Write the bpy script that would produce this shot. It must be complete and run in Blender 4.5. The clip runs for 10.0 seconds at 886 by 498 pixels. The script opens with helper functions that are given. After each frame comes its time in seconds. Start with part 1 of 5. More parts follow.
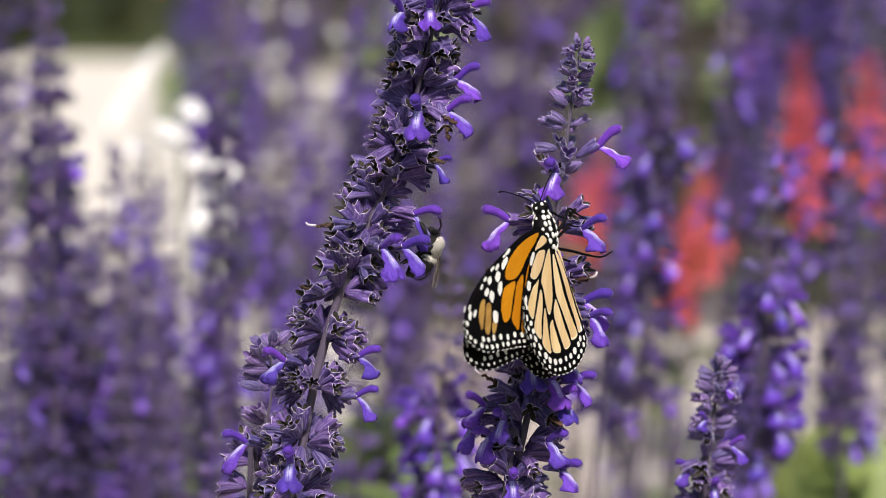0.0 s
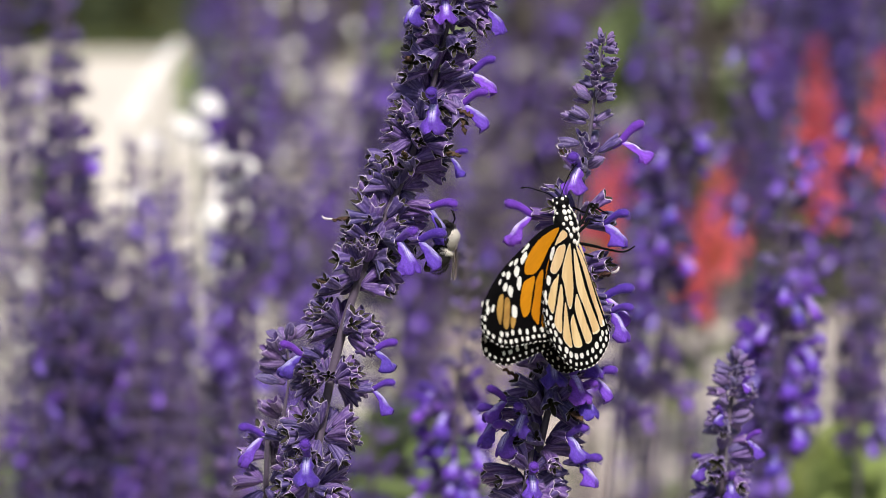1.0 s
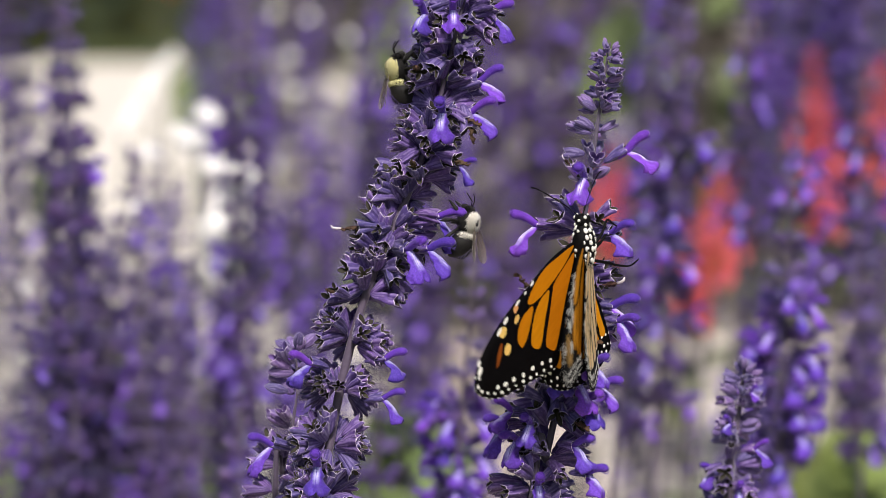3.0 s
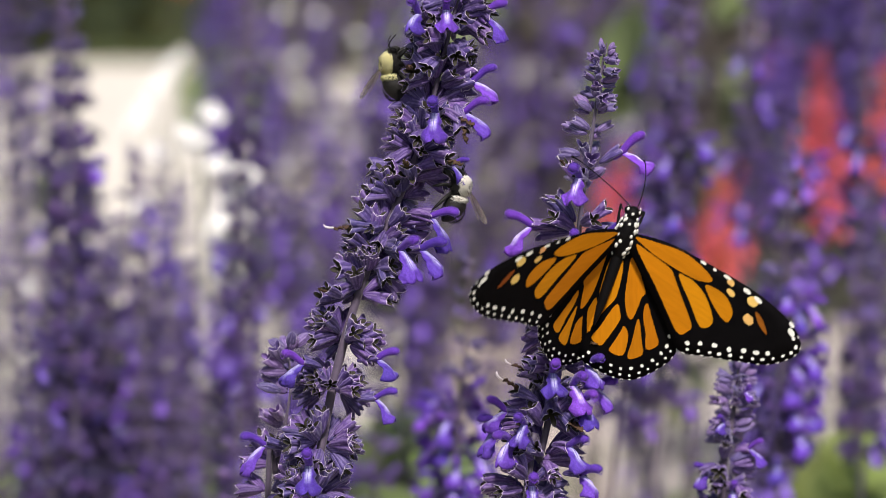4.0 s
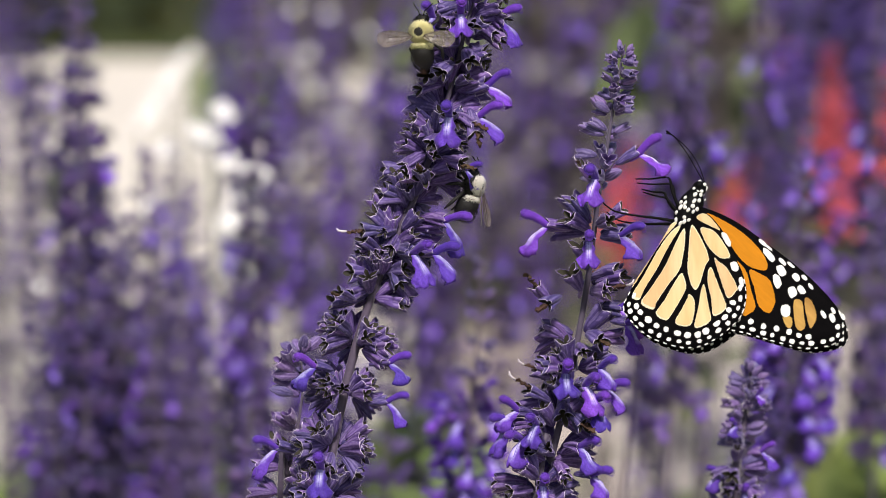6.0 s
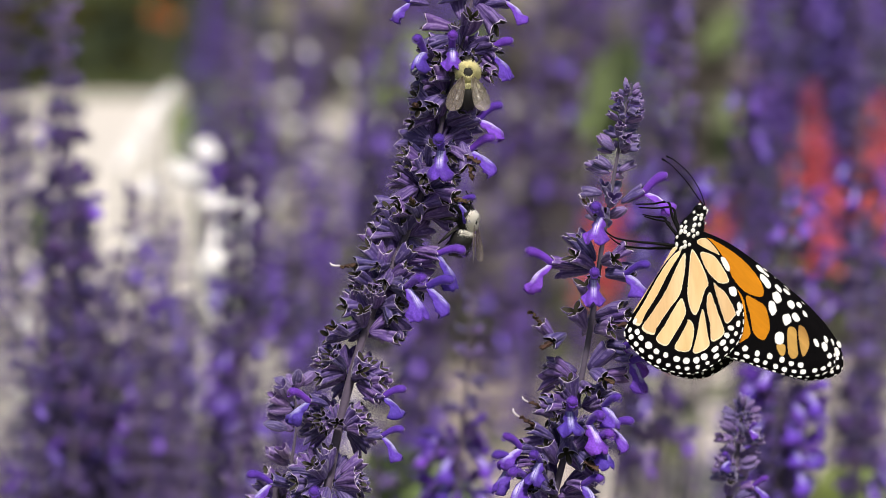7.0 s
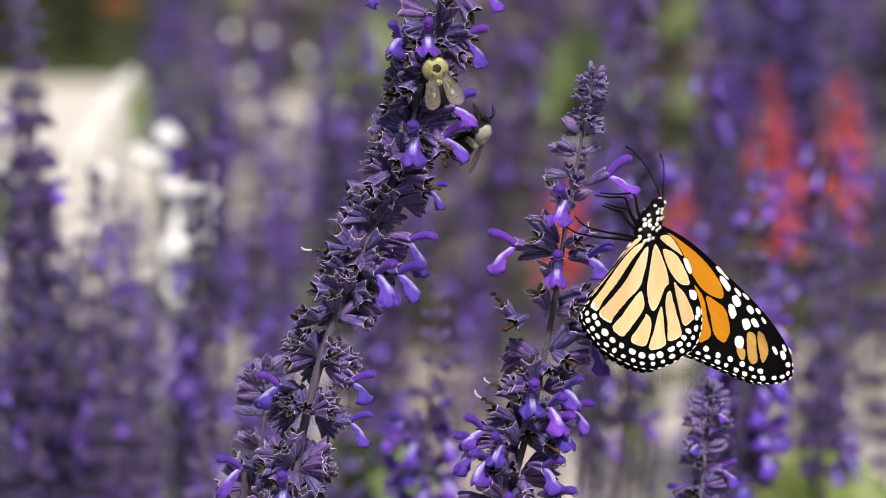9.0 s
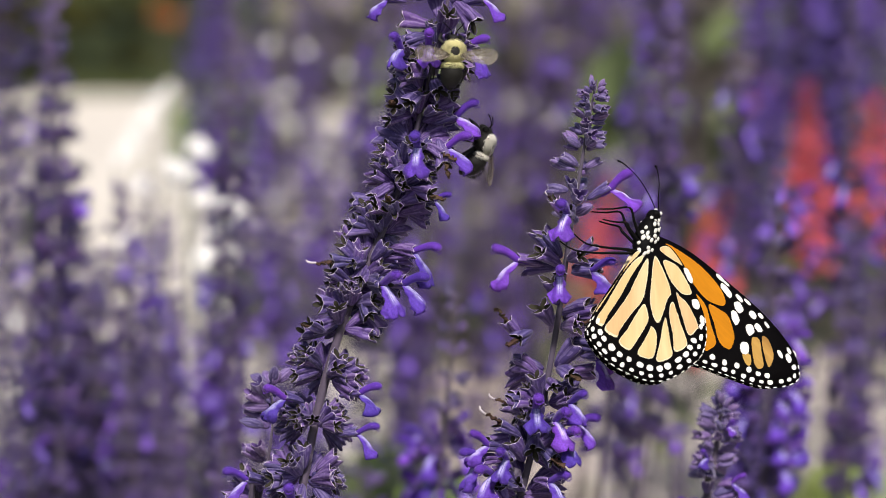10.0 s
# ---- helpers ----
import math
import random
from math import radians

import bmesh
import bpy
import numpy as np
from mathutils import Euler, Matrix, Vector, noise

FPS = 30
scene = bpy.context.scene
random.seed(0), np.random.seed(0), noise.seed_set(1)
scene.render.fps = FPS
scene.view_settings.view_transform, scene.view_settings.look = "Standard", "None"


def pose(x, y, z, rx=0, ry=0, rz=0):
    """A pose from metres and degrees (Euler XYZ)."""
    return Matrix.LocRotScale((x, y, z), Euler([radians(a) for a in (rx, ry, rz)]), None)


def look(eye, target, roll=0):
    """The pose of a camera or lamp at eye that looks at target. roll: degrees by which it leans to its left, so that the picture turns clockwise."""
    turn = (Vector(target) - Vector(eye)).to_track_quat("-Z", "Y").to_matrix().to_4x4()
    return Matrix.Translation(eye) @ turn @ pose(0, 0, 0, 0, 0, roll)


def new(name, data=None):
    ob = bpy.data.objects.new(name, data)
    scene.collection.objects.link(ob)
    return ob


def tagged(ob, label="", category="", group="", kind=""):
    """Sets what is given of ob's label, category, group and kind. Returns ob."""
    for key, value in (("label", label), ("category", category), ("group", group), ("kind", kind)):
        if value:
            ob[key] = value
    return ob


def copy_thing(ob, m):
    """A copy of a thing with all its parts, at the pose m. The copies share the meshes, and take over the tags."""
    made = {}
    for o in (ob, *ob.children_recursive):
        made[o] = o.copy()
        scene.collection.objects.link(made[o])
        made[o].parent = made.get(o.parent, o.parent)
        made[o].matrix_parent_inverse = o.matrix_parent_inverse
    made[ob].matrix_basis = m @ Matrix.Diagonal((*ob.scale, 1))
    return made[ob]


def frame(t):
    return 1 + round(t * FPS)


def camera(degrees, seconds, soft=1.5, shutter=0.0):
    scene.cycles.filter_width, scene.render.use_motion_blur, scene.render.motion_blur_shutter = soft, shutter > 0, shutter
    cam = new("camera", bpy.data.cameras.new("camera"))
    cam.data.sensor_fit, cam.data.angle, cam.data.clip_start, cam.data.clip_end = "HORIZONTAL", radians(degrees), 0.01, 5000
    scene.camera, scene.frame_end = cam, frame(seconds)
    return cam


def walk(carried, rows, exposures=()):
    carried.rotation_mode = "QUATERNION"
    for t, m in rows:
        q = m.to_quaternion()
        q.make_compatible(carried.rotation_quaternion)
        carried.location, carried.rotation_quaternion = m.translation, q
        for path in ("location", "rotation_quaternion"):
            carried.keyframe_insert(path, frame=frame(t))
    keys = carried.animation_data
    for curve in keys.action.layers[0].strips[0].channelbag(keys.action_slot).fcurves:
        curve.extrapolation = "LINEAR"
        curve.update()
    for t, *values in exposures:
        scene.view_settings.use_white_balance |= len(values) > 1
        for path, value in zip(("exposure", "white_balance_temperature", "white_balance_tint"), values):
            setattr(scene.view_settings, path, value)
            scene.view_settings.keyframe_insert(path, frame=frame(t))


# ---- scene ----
# ---------------------------------------------------------------- camera
cam = camera(12.0, 10.0, soft=0.8, shutter=0.4)
cam.data.dof.use_dof = True
cam.data.dof.focus_distance = 1.045
cam.data.dof.aperture_fstop = 15.0
walk(cam, [
    (0.0, pose(-0.0000, -1.0340, 0.7823, 80.000, 0, 0.000)),
    (0.5, pose(0.0002, -1.0341, 0.7822, 79.971, 0, 0.134)),
    (1.0, pose(0.0000, -1.0341, 0.7820, 79.932, 0, 0.228)),
    (1.5, pose(-0.0038, -1.0342, 0.7814, 79.838, 0, 0.159)),
    (2.0, pose(-0.0070, -1.0341, 0.7823, 79.849, 0, 0.048)),
    (2.5, pose(-0.0071, -1.0341, 0.7823, 79.985, 0, 0.061)),
    (2.7, pose(-0.0068, -1.0341, 0.7823, 80.031, 0, 0.030)),
    (4.0, pose(0.0009, -1.0341, 0.7818, 80.063, 0, 0.303)),
    (4.5, pose(-0.0021, -1.0341, 0.7821, 79.996, 0, 0.303)),
    (5.0, pose(0.0015, -1.0342, 0.7817, 79.914, 0, 0.490)),
    (6.3, pose(-0.0016, -1.0336, 0.7850, 80.016, 0, 0.353)),
    (6.5, pose(-0.0042, -1.0336, 0.7850, 80.377, 0, 0.259)),
    (7.0, pose(-0.0055, -1.0339, 0.7832, 80.502, 0, 0.037)),
    (7.5, pose(-0.0143, -1.0340, 0.7828, 80.489, 0, -0.252)),
    (8.0, pose(-0.0207, -1.0342, 0.7814, 80.430, 0, -0.532)),
    (8.5, pose(-0.0195, -1.0342, 0.7813, 80.303, 0, -0.708)),
    (9.0, pose(-0.0094, -1.0339, 0.7830, 80.296, 0, -0.604)),
    (9.5, pose(0.0011, -1.0338, 0.7836, 80.391, 0, -0.146)),
    (10.0, pose(0.0032, -1.0340, 0.7826, 80.495, 0, 0.186)),
], [(0.0, 0.05), (5.2, 0.05), (6.3, -0.08), (10.0, -0.08)])

# ---------------------------------------------------------------- light
world = bpy.data.worlds.new("sky")
scene.world = world
world.use_nodes = True
wn = world.node_tree.nodes
sky = wn.new("ShaderNodeTexSky")
sky.sky_type = "NISHITA"
sky.sun_disc = False
sky.sun_elevation = radians(50)
sky.sun_rotation = radians(173)
sky.air_density, sky.dust_density, sky.ozone_density = 1.0, 2.5, 1.0
wn["Background"].inputs["Strength"].default_value = 0.07
world.node_tree.links.new(sky.outputs[0], wn["Background"].inputs["Color"])

sun = new("sun", bpy.data.lights.new("sun", "SUN"))
sun.data.energy = 4.5
sun.data.angle = radians(8)
sun.data.color = (1.0, 0.925, 0.885)
# the sun stands high behind the camera
sun.matrix_world = look((0.35, -2.7, 3.3), (0, 0, 0))
scene.view_settings.exposure = 0.0


# ---------------------------------------------------------------- where things stand
TILT = radians(10)
EYE = Vector((0, -1.05 * math.cos(TILT), 0.60 + 1.05 * math.sin(TILT)))
RIGHT = Vector((1, 0, 0))
UP = Vector((0, math.sin(TILT), math.cos(TILT)))
NEAR = Vector((0, -math.cos(TILT), math.sin(TILT)))
BASIS = Matrix((RIGHT, UP, NEAR)).transposed().to_4x4()
FOCAL = 784 / math.tan(radians(6))


def site(a, b, d=1.05):
    """The place d metres ahead of the first standpoint, at the bearing a to the right and b down, counted from the sight's upper left corner."""
    return EYE + RIGHT * ((a - 784) / FOCAL * d) + UP * ((441 - b) / FOCAL * d) - NEAR * d


def ground_under(a, b, d):
    p = site(a, b, d)
    return Vector((p.x, p.y, 0))


# ---------------------------------------------------------------- materials
def material(name, base, rough=0.6, vary=0.25, scale=400.0, bump=0.2, sheen=0.0, metal=0.0, hue=0.02, subsurface=0.0,
             transmission=0.0, second=None, alpha=1.0, spec=0.5, stretch=1.0):
    """A surface with fine grain and larger blotches, shifted a little from object to object and piece to piece."""
    m = bpy.data.materials.new(name)
    m.use_nodes = True
    n, ln = m.node_tree.nodes, m.node_tree.links
    p = n["Principled BSDF"]
    p.inputs["Roughness"].default_value = rough
    p.inputs["Metallic"].default_value = metal
    p.inputs["Specular IOR Level"].default_value = spec
    p.inputs["Sheen Weight"].default_value = sheen
    p.inputs["Sheen Roughness"].default_value = 0.4
    p.inputs["Transmission Weight"].default_value = transmission
    p.inputs["Alpha"].default_value = alpha
    if subsurface:
        p.inputs["Subsurface Weight"].default_value = subsurface
        p.inputs["Subsurface Radius"].default_value = (0.0012, 0.0008, 0.0012)
        p.inputs["Subsurface Scale"].default_value = 1.0
    tc = n.new("ShaderNodeTexCoord")
    fine = n.new("ShaderNodeTexNoise")
    fine.inputs["Scale"].default_value = scale
    fine.inputs["Detail"].default_value = 3
    big = n.new("ShaderNodeTexNoise")
    big.inputs["Scale"].default_value = scale / 9
    place = n.new("ShaderNodeMapping")
    place.inputs["Scale"].default_value = (1 / stretch, 1, 1)
    ln.new(tc.outputs["Object"], place.inputs["Vector"])
    ln.new(place.outputs["Vector"], fine.inputs["Vector"])
    ln.new(place.outputs["Vector"], big.inputs["Vector"])
    add = n.new("ShaderNodeMath")
    add.operation = "ADD"
    ln.new(fine.outputs["Fac"], add.inputs[0])
    ln.new(big.outputs["Fac"], add.inputs[1])
    info = n.new("ShaderNodeObjectInfo")
    geo = n.new("ShaderNodeNewGeometry")
    add2 = n.new("ShaderNodeMath")
    add2.operation = "ADD"
    ln.new(info.outputs["Random"], add2.inputs[0])
    ln.new(geo.outputs["Random Per Island"], add2.inputs[1])
    rng = n.new("ShaderNodeMapRange")
    rng.inputs["From Min"].default_value, rng.inputs["From Max"].default_value = 0.6, 1.4
    rng.inputs["To Min"].default_value, rng.inputs["To Max"].default_value = 1 - vary, 1 + vary
    ln.new(add.outputs[0], rng.inputs["Value"])
    rng2 = n.new("ShaderNodeMapRange")
    rng2.inputs["From Min"].default_value, rng2.inputs["From Max"].default_value = 0.2, 1.8
    rng2.inputs["To Min"].default_value, rng2.inputs["To Max"].default_value = 1 - vary * 0.8, 1 + vary * 0.8
    ln.new(add2.outputs[0], rng2.inputs["Value"])
    mul = n.new("ShaderNodeMath")
    mul.operation = "MULTIPLY"
    ln.new(rng.outputs[0], mul.inputs[0])
    ln.new(rng2.outputs[0], mul.inputs[1])
    hsv = n.new("ShaderNodeHueSaturation")
    hsv.inputs["Color"].default_value = (*base, 1)
    if second:
        mix = n.new("ShaderNodeMix")
        mix.data_type = "RGBA"
        mix.inputs["A"].default_value, mix.inputs["B"].default_value = (*base, 1), (*second, 1)
        st = n.new("ShaderNodeMapRange")
        st.inputs["From Min"].default_value, st.inputs["From Max"].default_value = 0.42, 0.62
        ln.new(big.outputs["Fac"], st.inputs["Value"])
        ln.new(st.outputs[0], mix.inputs["Factor"])
        ln.new(mix.outputs["Result"], hsv.inputs["Color"])
    hr = n.new("ShaderNodeMapRange")
    hr.inputs["To Min"].default_value, hr.inputs["To Max"].default_value = 0.5 - hue, 0.5 + hue
    ln.new(info.outputs["Random"], hr.inputs["Value"])
    ln.new(hr.outputs[0], hsv.inputs["Hue"])
    ln.new(mul.outputs[0], hsv.inputs["Value"])
    ln.new(hsv.outputs[0], p.inputs["Base Color"])
    if bump:
        bp = n.new("ShaderNodeBump")
        bp.inputs["Strength"].default_value = bump
        bp.inputs["Distance"].default_value = 0.2 / scale
        ln.new(fine.outputs["Fac"], bp.inputs["Height"])
        ln.new(bp.outputs[0], p.inputs["Normal"])
    return m


def petal_material(name, base, pale, length):
    """Petal colour with a pale streak along the middle of the throat, in the flower's own axes."""
    m = material(name, base, rough=0.7, vary=0.45, scale=1800, bump=0.8, sheen=0.12, hue=0.015, spec=0.3, second=tuple(c * 0.6 for c in base))
    n, ln = m.node_tree.nodes, m.node_tree.links
    hsv = next(k for k in n if k.type == "HUE_SAT")
    mottle = next(k for k in n if k.type == "MIX")
    tc = next(k for k in n if k.type == "TEX_COORD")
    sep = n.new("ShaderNodeSeparateXYZ")
    ln.new(tc.outputs["Object"], sep.inputs[0])
    ax = n.new("ShaderNodeMath")
    ax.operation = "ABSOLUTE"
    ln.new(sep.outputs["X"], ax.inputs[0])
    side = n.new("ShaderNodeMapRange")
    side.inputs["From Min"].default_value, side.inputs["From Max"].default_value = 0.0010, 0.0002
    ln.new(ax.outputs[0], side.inputs["Value"])
    core = n.new("ShaderNodeMapRange")
    core.inputs["From Min"].default_value, core.inputs["From Max"].default_value = 0.00002, 0.00010
    ln.new(ax.outputs[0], core.inputs["Value"])
    both = n.new("ShaderNodeMath")
    both.operation = "MULTIPLY"
    ln.new(side.outputs[0], both.inputs[0])
    ln.new(core.outputs[0], both.inputs[1])
    along = n.new("ShaderNodeMapRange")
    along.inputs["From Min"].default_value, along.inputs["From Max"].default_value = -length * 0.95, -length * 0.5
    ln.new(sep.outputs["Y"], along.inputs["Value"])
    mu = n.new("ShaderNodeMath")
    mu.operation = "MULTIPLY"
    ln.new(both.outputs[0], mu.inputs[0])
    ln.new(along.outputs[0], mu.inputs[1])
    mx = n.new("ShaderNodeMix")
    mx.data_type = "RGBA"
    mx.inputs["B"].default_value = (*pale, 1)
    ln.new(mottle.outputs["Result"], mx.inputs["A"])
    ln.new(mu.outputs[0], mx.inputs["Factor"])
    ln.new(mx.outputs["Result"], hsv.inputs["Color"])
    return m


STEM = material("stem_violet", (0.088, 0.066, 0.105), 0.6, 0.25, 900, 0.3, sheen=0.3)
STEM_GREEN = material("stem_green", (0.09, 0.12, 0.05), 0.6, 0.25, 300, 0.2)
CALYX = material("calyx_violet", (0.071, 0.041, 0.170), 0.6, 0.5, 1500, 0.7, sheen=0.12, hue=0.02)
BUD = material("bud_lilac", (0.115, 0.075, 0.225), 0.65, 0.35, 1500, 0.5, sheen=0.3, hue=0.02)
RIDGE = material("calyx_ridge", (0.145, 0.100, 0.265), 0.7, 0.4, 1500, 0.4, sheen=0.2)
BUD_RIDGE = material("bud_ridge", (0.21, 0.155, 0.34), 0.7, 0.3, 1500, 0.3, sheen=0.3)
RIM = material("calyx_downy_rim", (0.42, 0.36, 0.49), 0.8, 0.6, 2500, 0.2, sheen=0.4)
BUD_RIM = material("bud_down", (0.50, 0.43, 0.60), 0.8, 0.5, 2500, 0.2, sheen=0.4)
# near-black olive: the shade inside a calyx mouth, put into the colour
THROAT_SHADE = material("calyx_throat_shade", (0.026, 0.023, 0.012), 0.8, 0.4, 900, 0.2)
PETAL = petal_material("petal_blue_violet", (0.135, 0.048, 0.47), (0.60, 0.55, 0.92), 0.0056)
HOOD = material("hood_violet", (0.095, 0.031, 0.33), 0.75, 0.35, 2500, 0.9, sheen=0.35, hue=0.012, spec=0.2)
DRY = material("withered_petal", (0.060, 0.030, 0.016), 0.8, 0.4, 700, 0.5)
WHITE_TIP = material("white_style", (0.75, 0.68, 0.72), 0.5, 0.1, 500, 0.1)
LEAF = material("leaf_green", (0.08, 0.105, 0.035), 0.55, 0.35, 120, 0.3, second=(0.12, 0.15, 0.055))
RED = material("petal_red", (0.70, 0.11, 0.14), 0.55, 0.3, 300, 0.2, sheen=0.2)
ORANGE_PETAL = material("petal_orange", (0.6, 0.12, 0.02), 0.55, 0.3, 300, 0.2)
WHITE_PETAL = material("petal_white", (0.93, 0.92, 0.89), 0.6, 0.05, 200, 0.1)
BLACK = material("wing_black", (0.003, 0.0026, 0.003), 0.75, 0.3, 2500, 0.2, spec=0.03)
ORANGE = material("wing_orange", (0.56, 0.21, 0.006), 0.6, 0.14, 1500, 0.35, spec=0.1, hue=0.006, stretch=7)
ORANGE_TOP = material("wing_deep_orange", (0.50, 0.178, 0.003), 0.6, 0.16, 1500, 0.35, spec=0.1, hue=0.006, stretch=7)
BUFF = material("wing_buff", (0.72, 0.49, 0.23), 0.6, 0.10, 1500, 0.35, spec=0.15, hue=0.006, second=(0.77, 0.58, 0.31), stretch=7)
PALE_EDGE = material("wing_pale_edge", (0.80, 0.68, 0.46), 0.6, 0.10, 1500, 0.3, spec=0.15, hue=0.004)
RUST = material("wing_rust", (0.20, 0.045, 0.006), 0.6, 0.3, 1500, 0.35, spec=0.1, stretch=7)
DUSKY = material("wing_dusky_buff", (0.50, 0.29, 0.075), 0.6, 0.18, 1500, 0.35, spec=0.1, hue=0.006, second=(0.30, 0.16, 0.04), stretch=7)
SPOT = material("wing_white", (0.82, 0.80, 0.74), 0.55, 0.08, 1500, 0.2, spec=0.3)
PALE_SPOT = material("wing_pale_orange", (0.72, 0.42, 0.13), 0.55, 0.1, 1500, 0.2, spec=0.3)
BODY = material("insect_black", (0.004, 0.0036, 0.004), 0.6, 0.3, 2500, 0.6, spec=0.1)
FUZZ = material("bee_fuzz_yellow", (0.70, 0.64, 0.36), 0.8, 0.2, 2500, 0.2)
FUZZ_BLACK = material("bee_fuzz_black", (0.007, 0.006, 0.005), 0.7, 0.3, 2500, 0.2)
MEMBRANE = material("bee_wing_membrane", (0.36, 0.31, 0.26), 0.28, 0.35, 1800, 0.5, alpha=0.42)
VEIN = material("bee_wing_vein", (0.06, 0.04, 0.03), 0.5, 0.2, 900, 0.1)
SOIL = material("bed_soil", (0.40, 0.34, 0.285), 0.95, 0.3, 14, 0.8, second=(0.55, 0.48, 0.42))
CREAM = material("bee_fuzz_cream", (0.92, 0.90, 0.80), 0.8, 0.15, 2500, 0.2)
PAVING = material("pale_gravel", (0.72, 0.66, 0.59), 0.9, 0.12, 30, 0.4)
BRIGHT_LEAF = material("leaf_fresh_green", (0.13, 0.185, 0.04), 0.55, 0.35, 120, 0.3, second=(0.19, 0.25, 0.06))
LAWN = material("lawn_green", (0.07, 0.085, 0.02), 0.9, 0.35, 20, 0.5, second=(0.05, 0.06, 0.015))
HEDGE = material("hedge_leaf", (0.058, 0.052, 0.010), 0.9, 0.4, 30, 0.3, spec=0.1)


MM = 0.001


# ---------------------------------------------------------------- mesh tools
def link(name, bm, mats, parent=None, smooth=True, label="", kind=""):
    me = bpy.data.meshes.new(name)
    bm.to_mesh(me)
    bm.free()
    for m in mats if isinstance(mats, (list, tuple)) else [mats]:
        me.materials.append(m)
    if smooth:
        for f in me.polygons:
            f.use_smooth = True
    ob = new(name, me)
    ob.parent = parent
    return tagged(ob, label=label, kind=kind)


def part(name, bm, mat, parent, label=""):
    """One mesh object under a thing or a part."""
    return link(name, bm, mat, parent, True, label)


def shared(name, me, parent, m):
    ob = new(name, me)
    ob.parent = parent
    ob.matrix_basis = m
    return ob


def mesh_of(bm, name, mats, smooth=True):
    me = bpy.data.meshes.new(name)
    bm.to_mesh(me)
    bm.free()
    for m in mats:
        me.materials.append(m)
    if smooth:
        for f in me.polygons:
            f.use_smooth = True
    return me


def thing(name, at, label, category, group=""):
    e = new(name)
    e.location = at
    e.empty_display_size = 0.02
    return tagged(e, label=label, category=category, group=group)


def ring(bm, c, u, v, ru, rv, n, lobes=0.0, k=4, turn=0.0):
    out = []
    for i in range(n):
        a = 2 * math.pi * i / n + turn
        s = 1 + lobes * math.cos(k * a)
        out.append(bm.verts.new(c + u * (ru * s * math.cos(a)) + v * (rv * s * math.sin(a))))
    return out


def bridge(bm, r0, r1, mat=0):
    n = len(r0)
    for i in range(n):
        bm.faces.new((r0[i], r0[(i + 1) % n], r1[(i + 1) % n], r1[i])).material_index = mat


def frame_of(t, up=Vector((0, 0, 1))):
    t = t.normalized()
    u = t.cross(up)
    if u.length < 1e-3:
        u = t.cross(Vector((1, 0, 0)))
    u.normalize()
    return u, u.cross(t).normalized()


def tube(bm, pts, radii, n=8, mat=0, flat=1.0, lobes=0.0, k=4, up=Vector((0, 0, 1)), caps=True):
    """A skin of rings along a line of points."""
    prev = first = None
    for i, p in enumerate(pts):
        t = pts[min(i + 1, len(pts) - 1)] - pts[max(i - 1, 0)]
        u, v = frame_of(t, up)
        r = ring(bm, p, u, v, radii[i], radii[i] * flat, n, lobes, k)
        if prev:
            bridge(bm, prev, r, mat)
        else:
            first = r
        prev = r
    if caps:
        for rr in (first[::-1], prev):
            bm.faces.new(rr).material_index = mat


def spline(ctrl, per=6):
    """Points on a smooth line through the given ones."""
    out = []
    n = len(ctrl)
    for i in range(n - 1):
        p0, p1, p2, p3 = ctrl[max(i - 1, 0)], ctrl[i], ctrl[i + 1], ctrl[min(i + 2, n - 1)]
        for s in range(per):
            t = s / per
            out.append(0.5 * (2 * p1 + (p2 - p0) * t + (2 * p0 - 5 * p1 + 4 * p2 - p3) * t * t + (3 * p1 - p0 - 3 * p2 + p3) * t ** 3))
    out.append(ctrl[-1].copy())
    return out


def blob(bm, c, r, seg=12, rings=8, mat=0, turn=None):
    m = Matrix.Translation(c) @ (turn or Matrix.Identity(4)) @ Matrix.Diagonal((*r, 1))
    made = bmesh.ops.create_uvsphere(bm, u_segments=seg, v_segments=rings, radius=1, matrix=m)
    for v in made["verts"]:
        for f in v.link_faces:
            f.material_index = mat


def aim(p, d, up=Vector((0, 0, 1))):
    """A pose at p whose z axis points along d and whose y axis points up as far as it can."""
    d = d.normalized()
    x = up.cross(d)
    if x.length < 1e-4:
        x = Vector((1, 0, 0))
    x.normalize()
    return Matrix.Translation(p) @ Matrix((x, d.cross(x), d)).transposed().to_4x4()


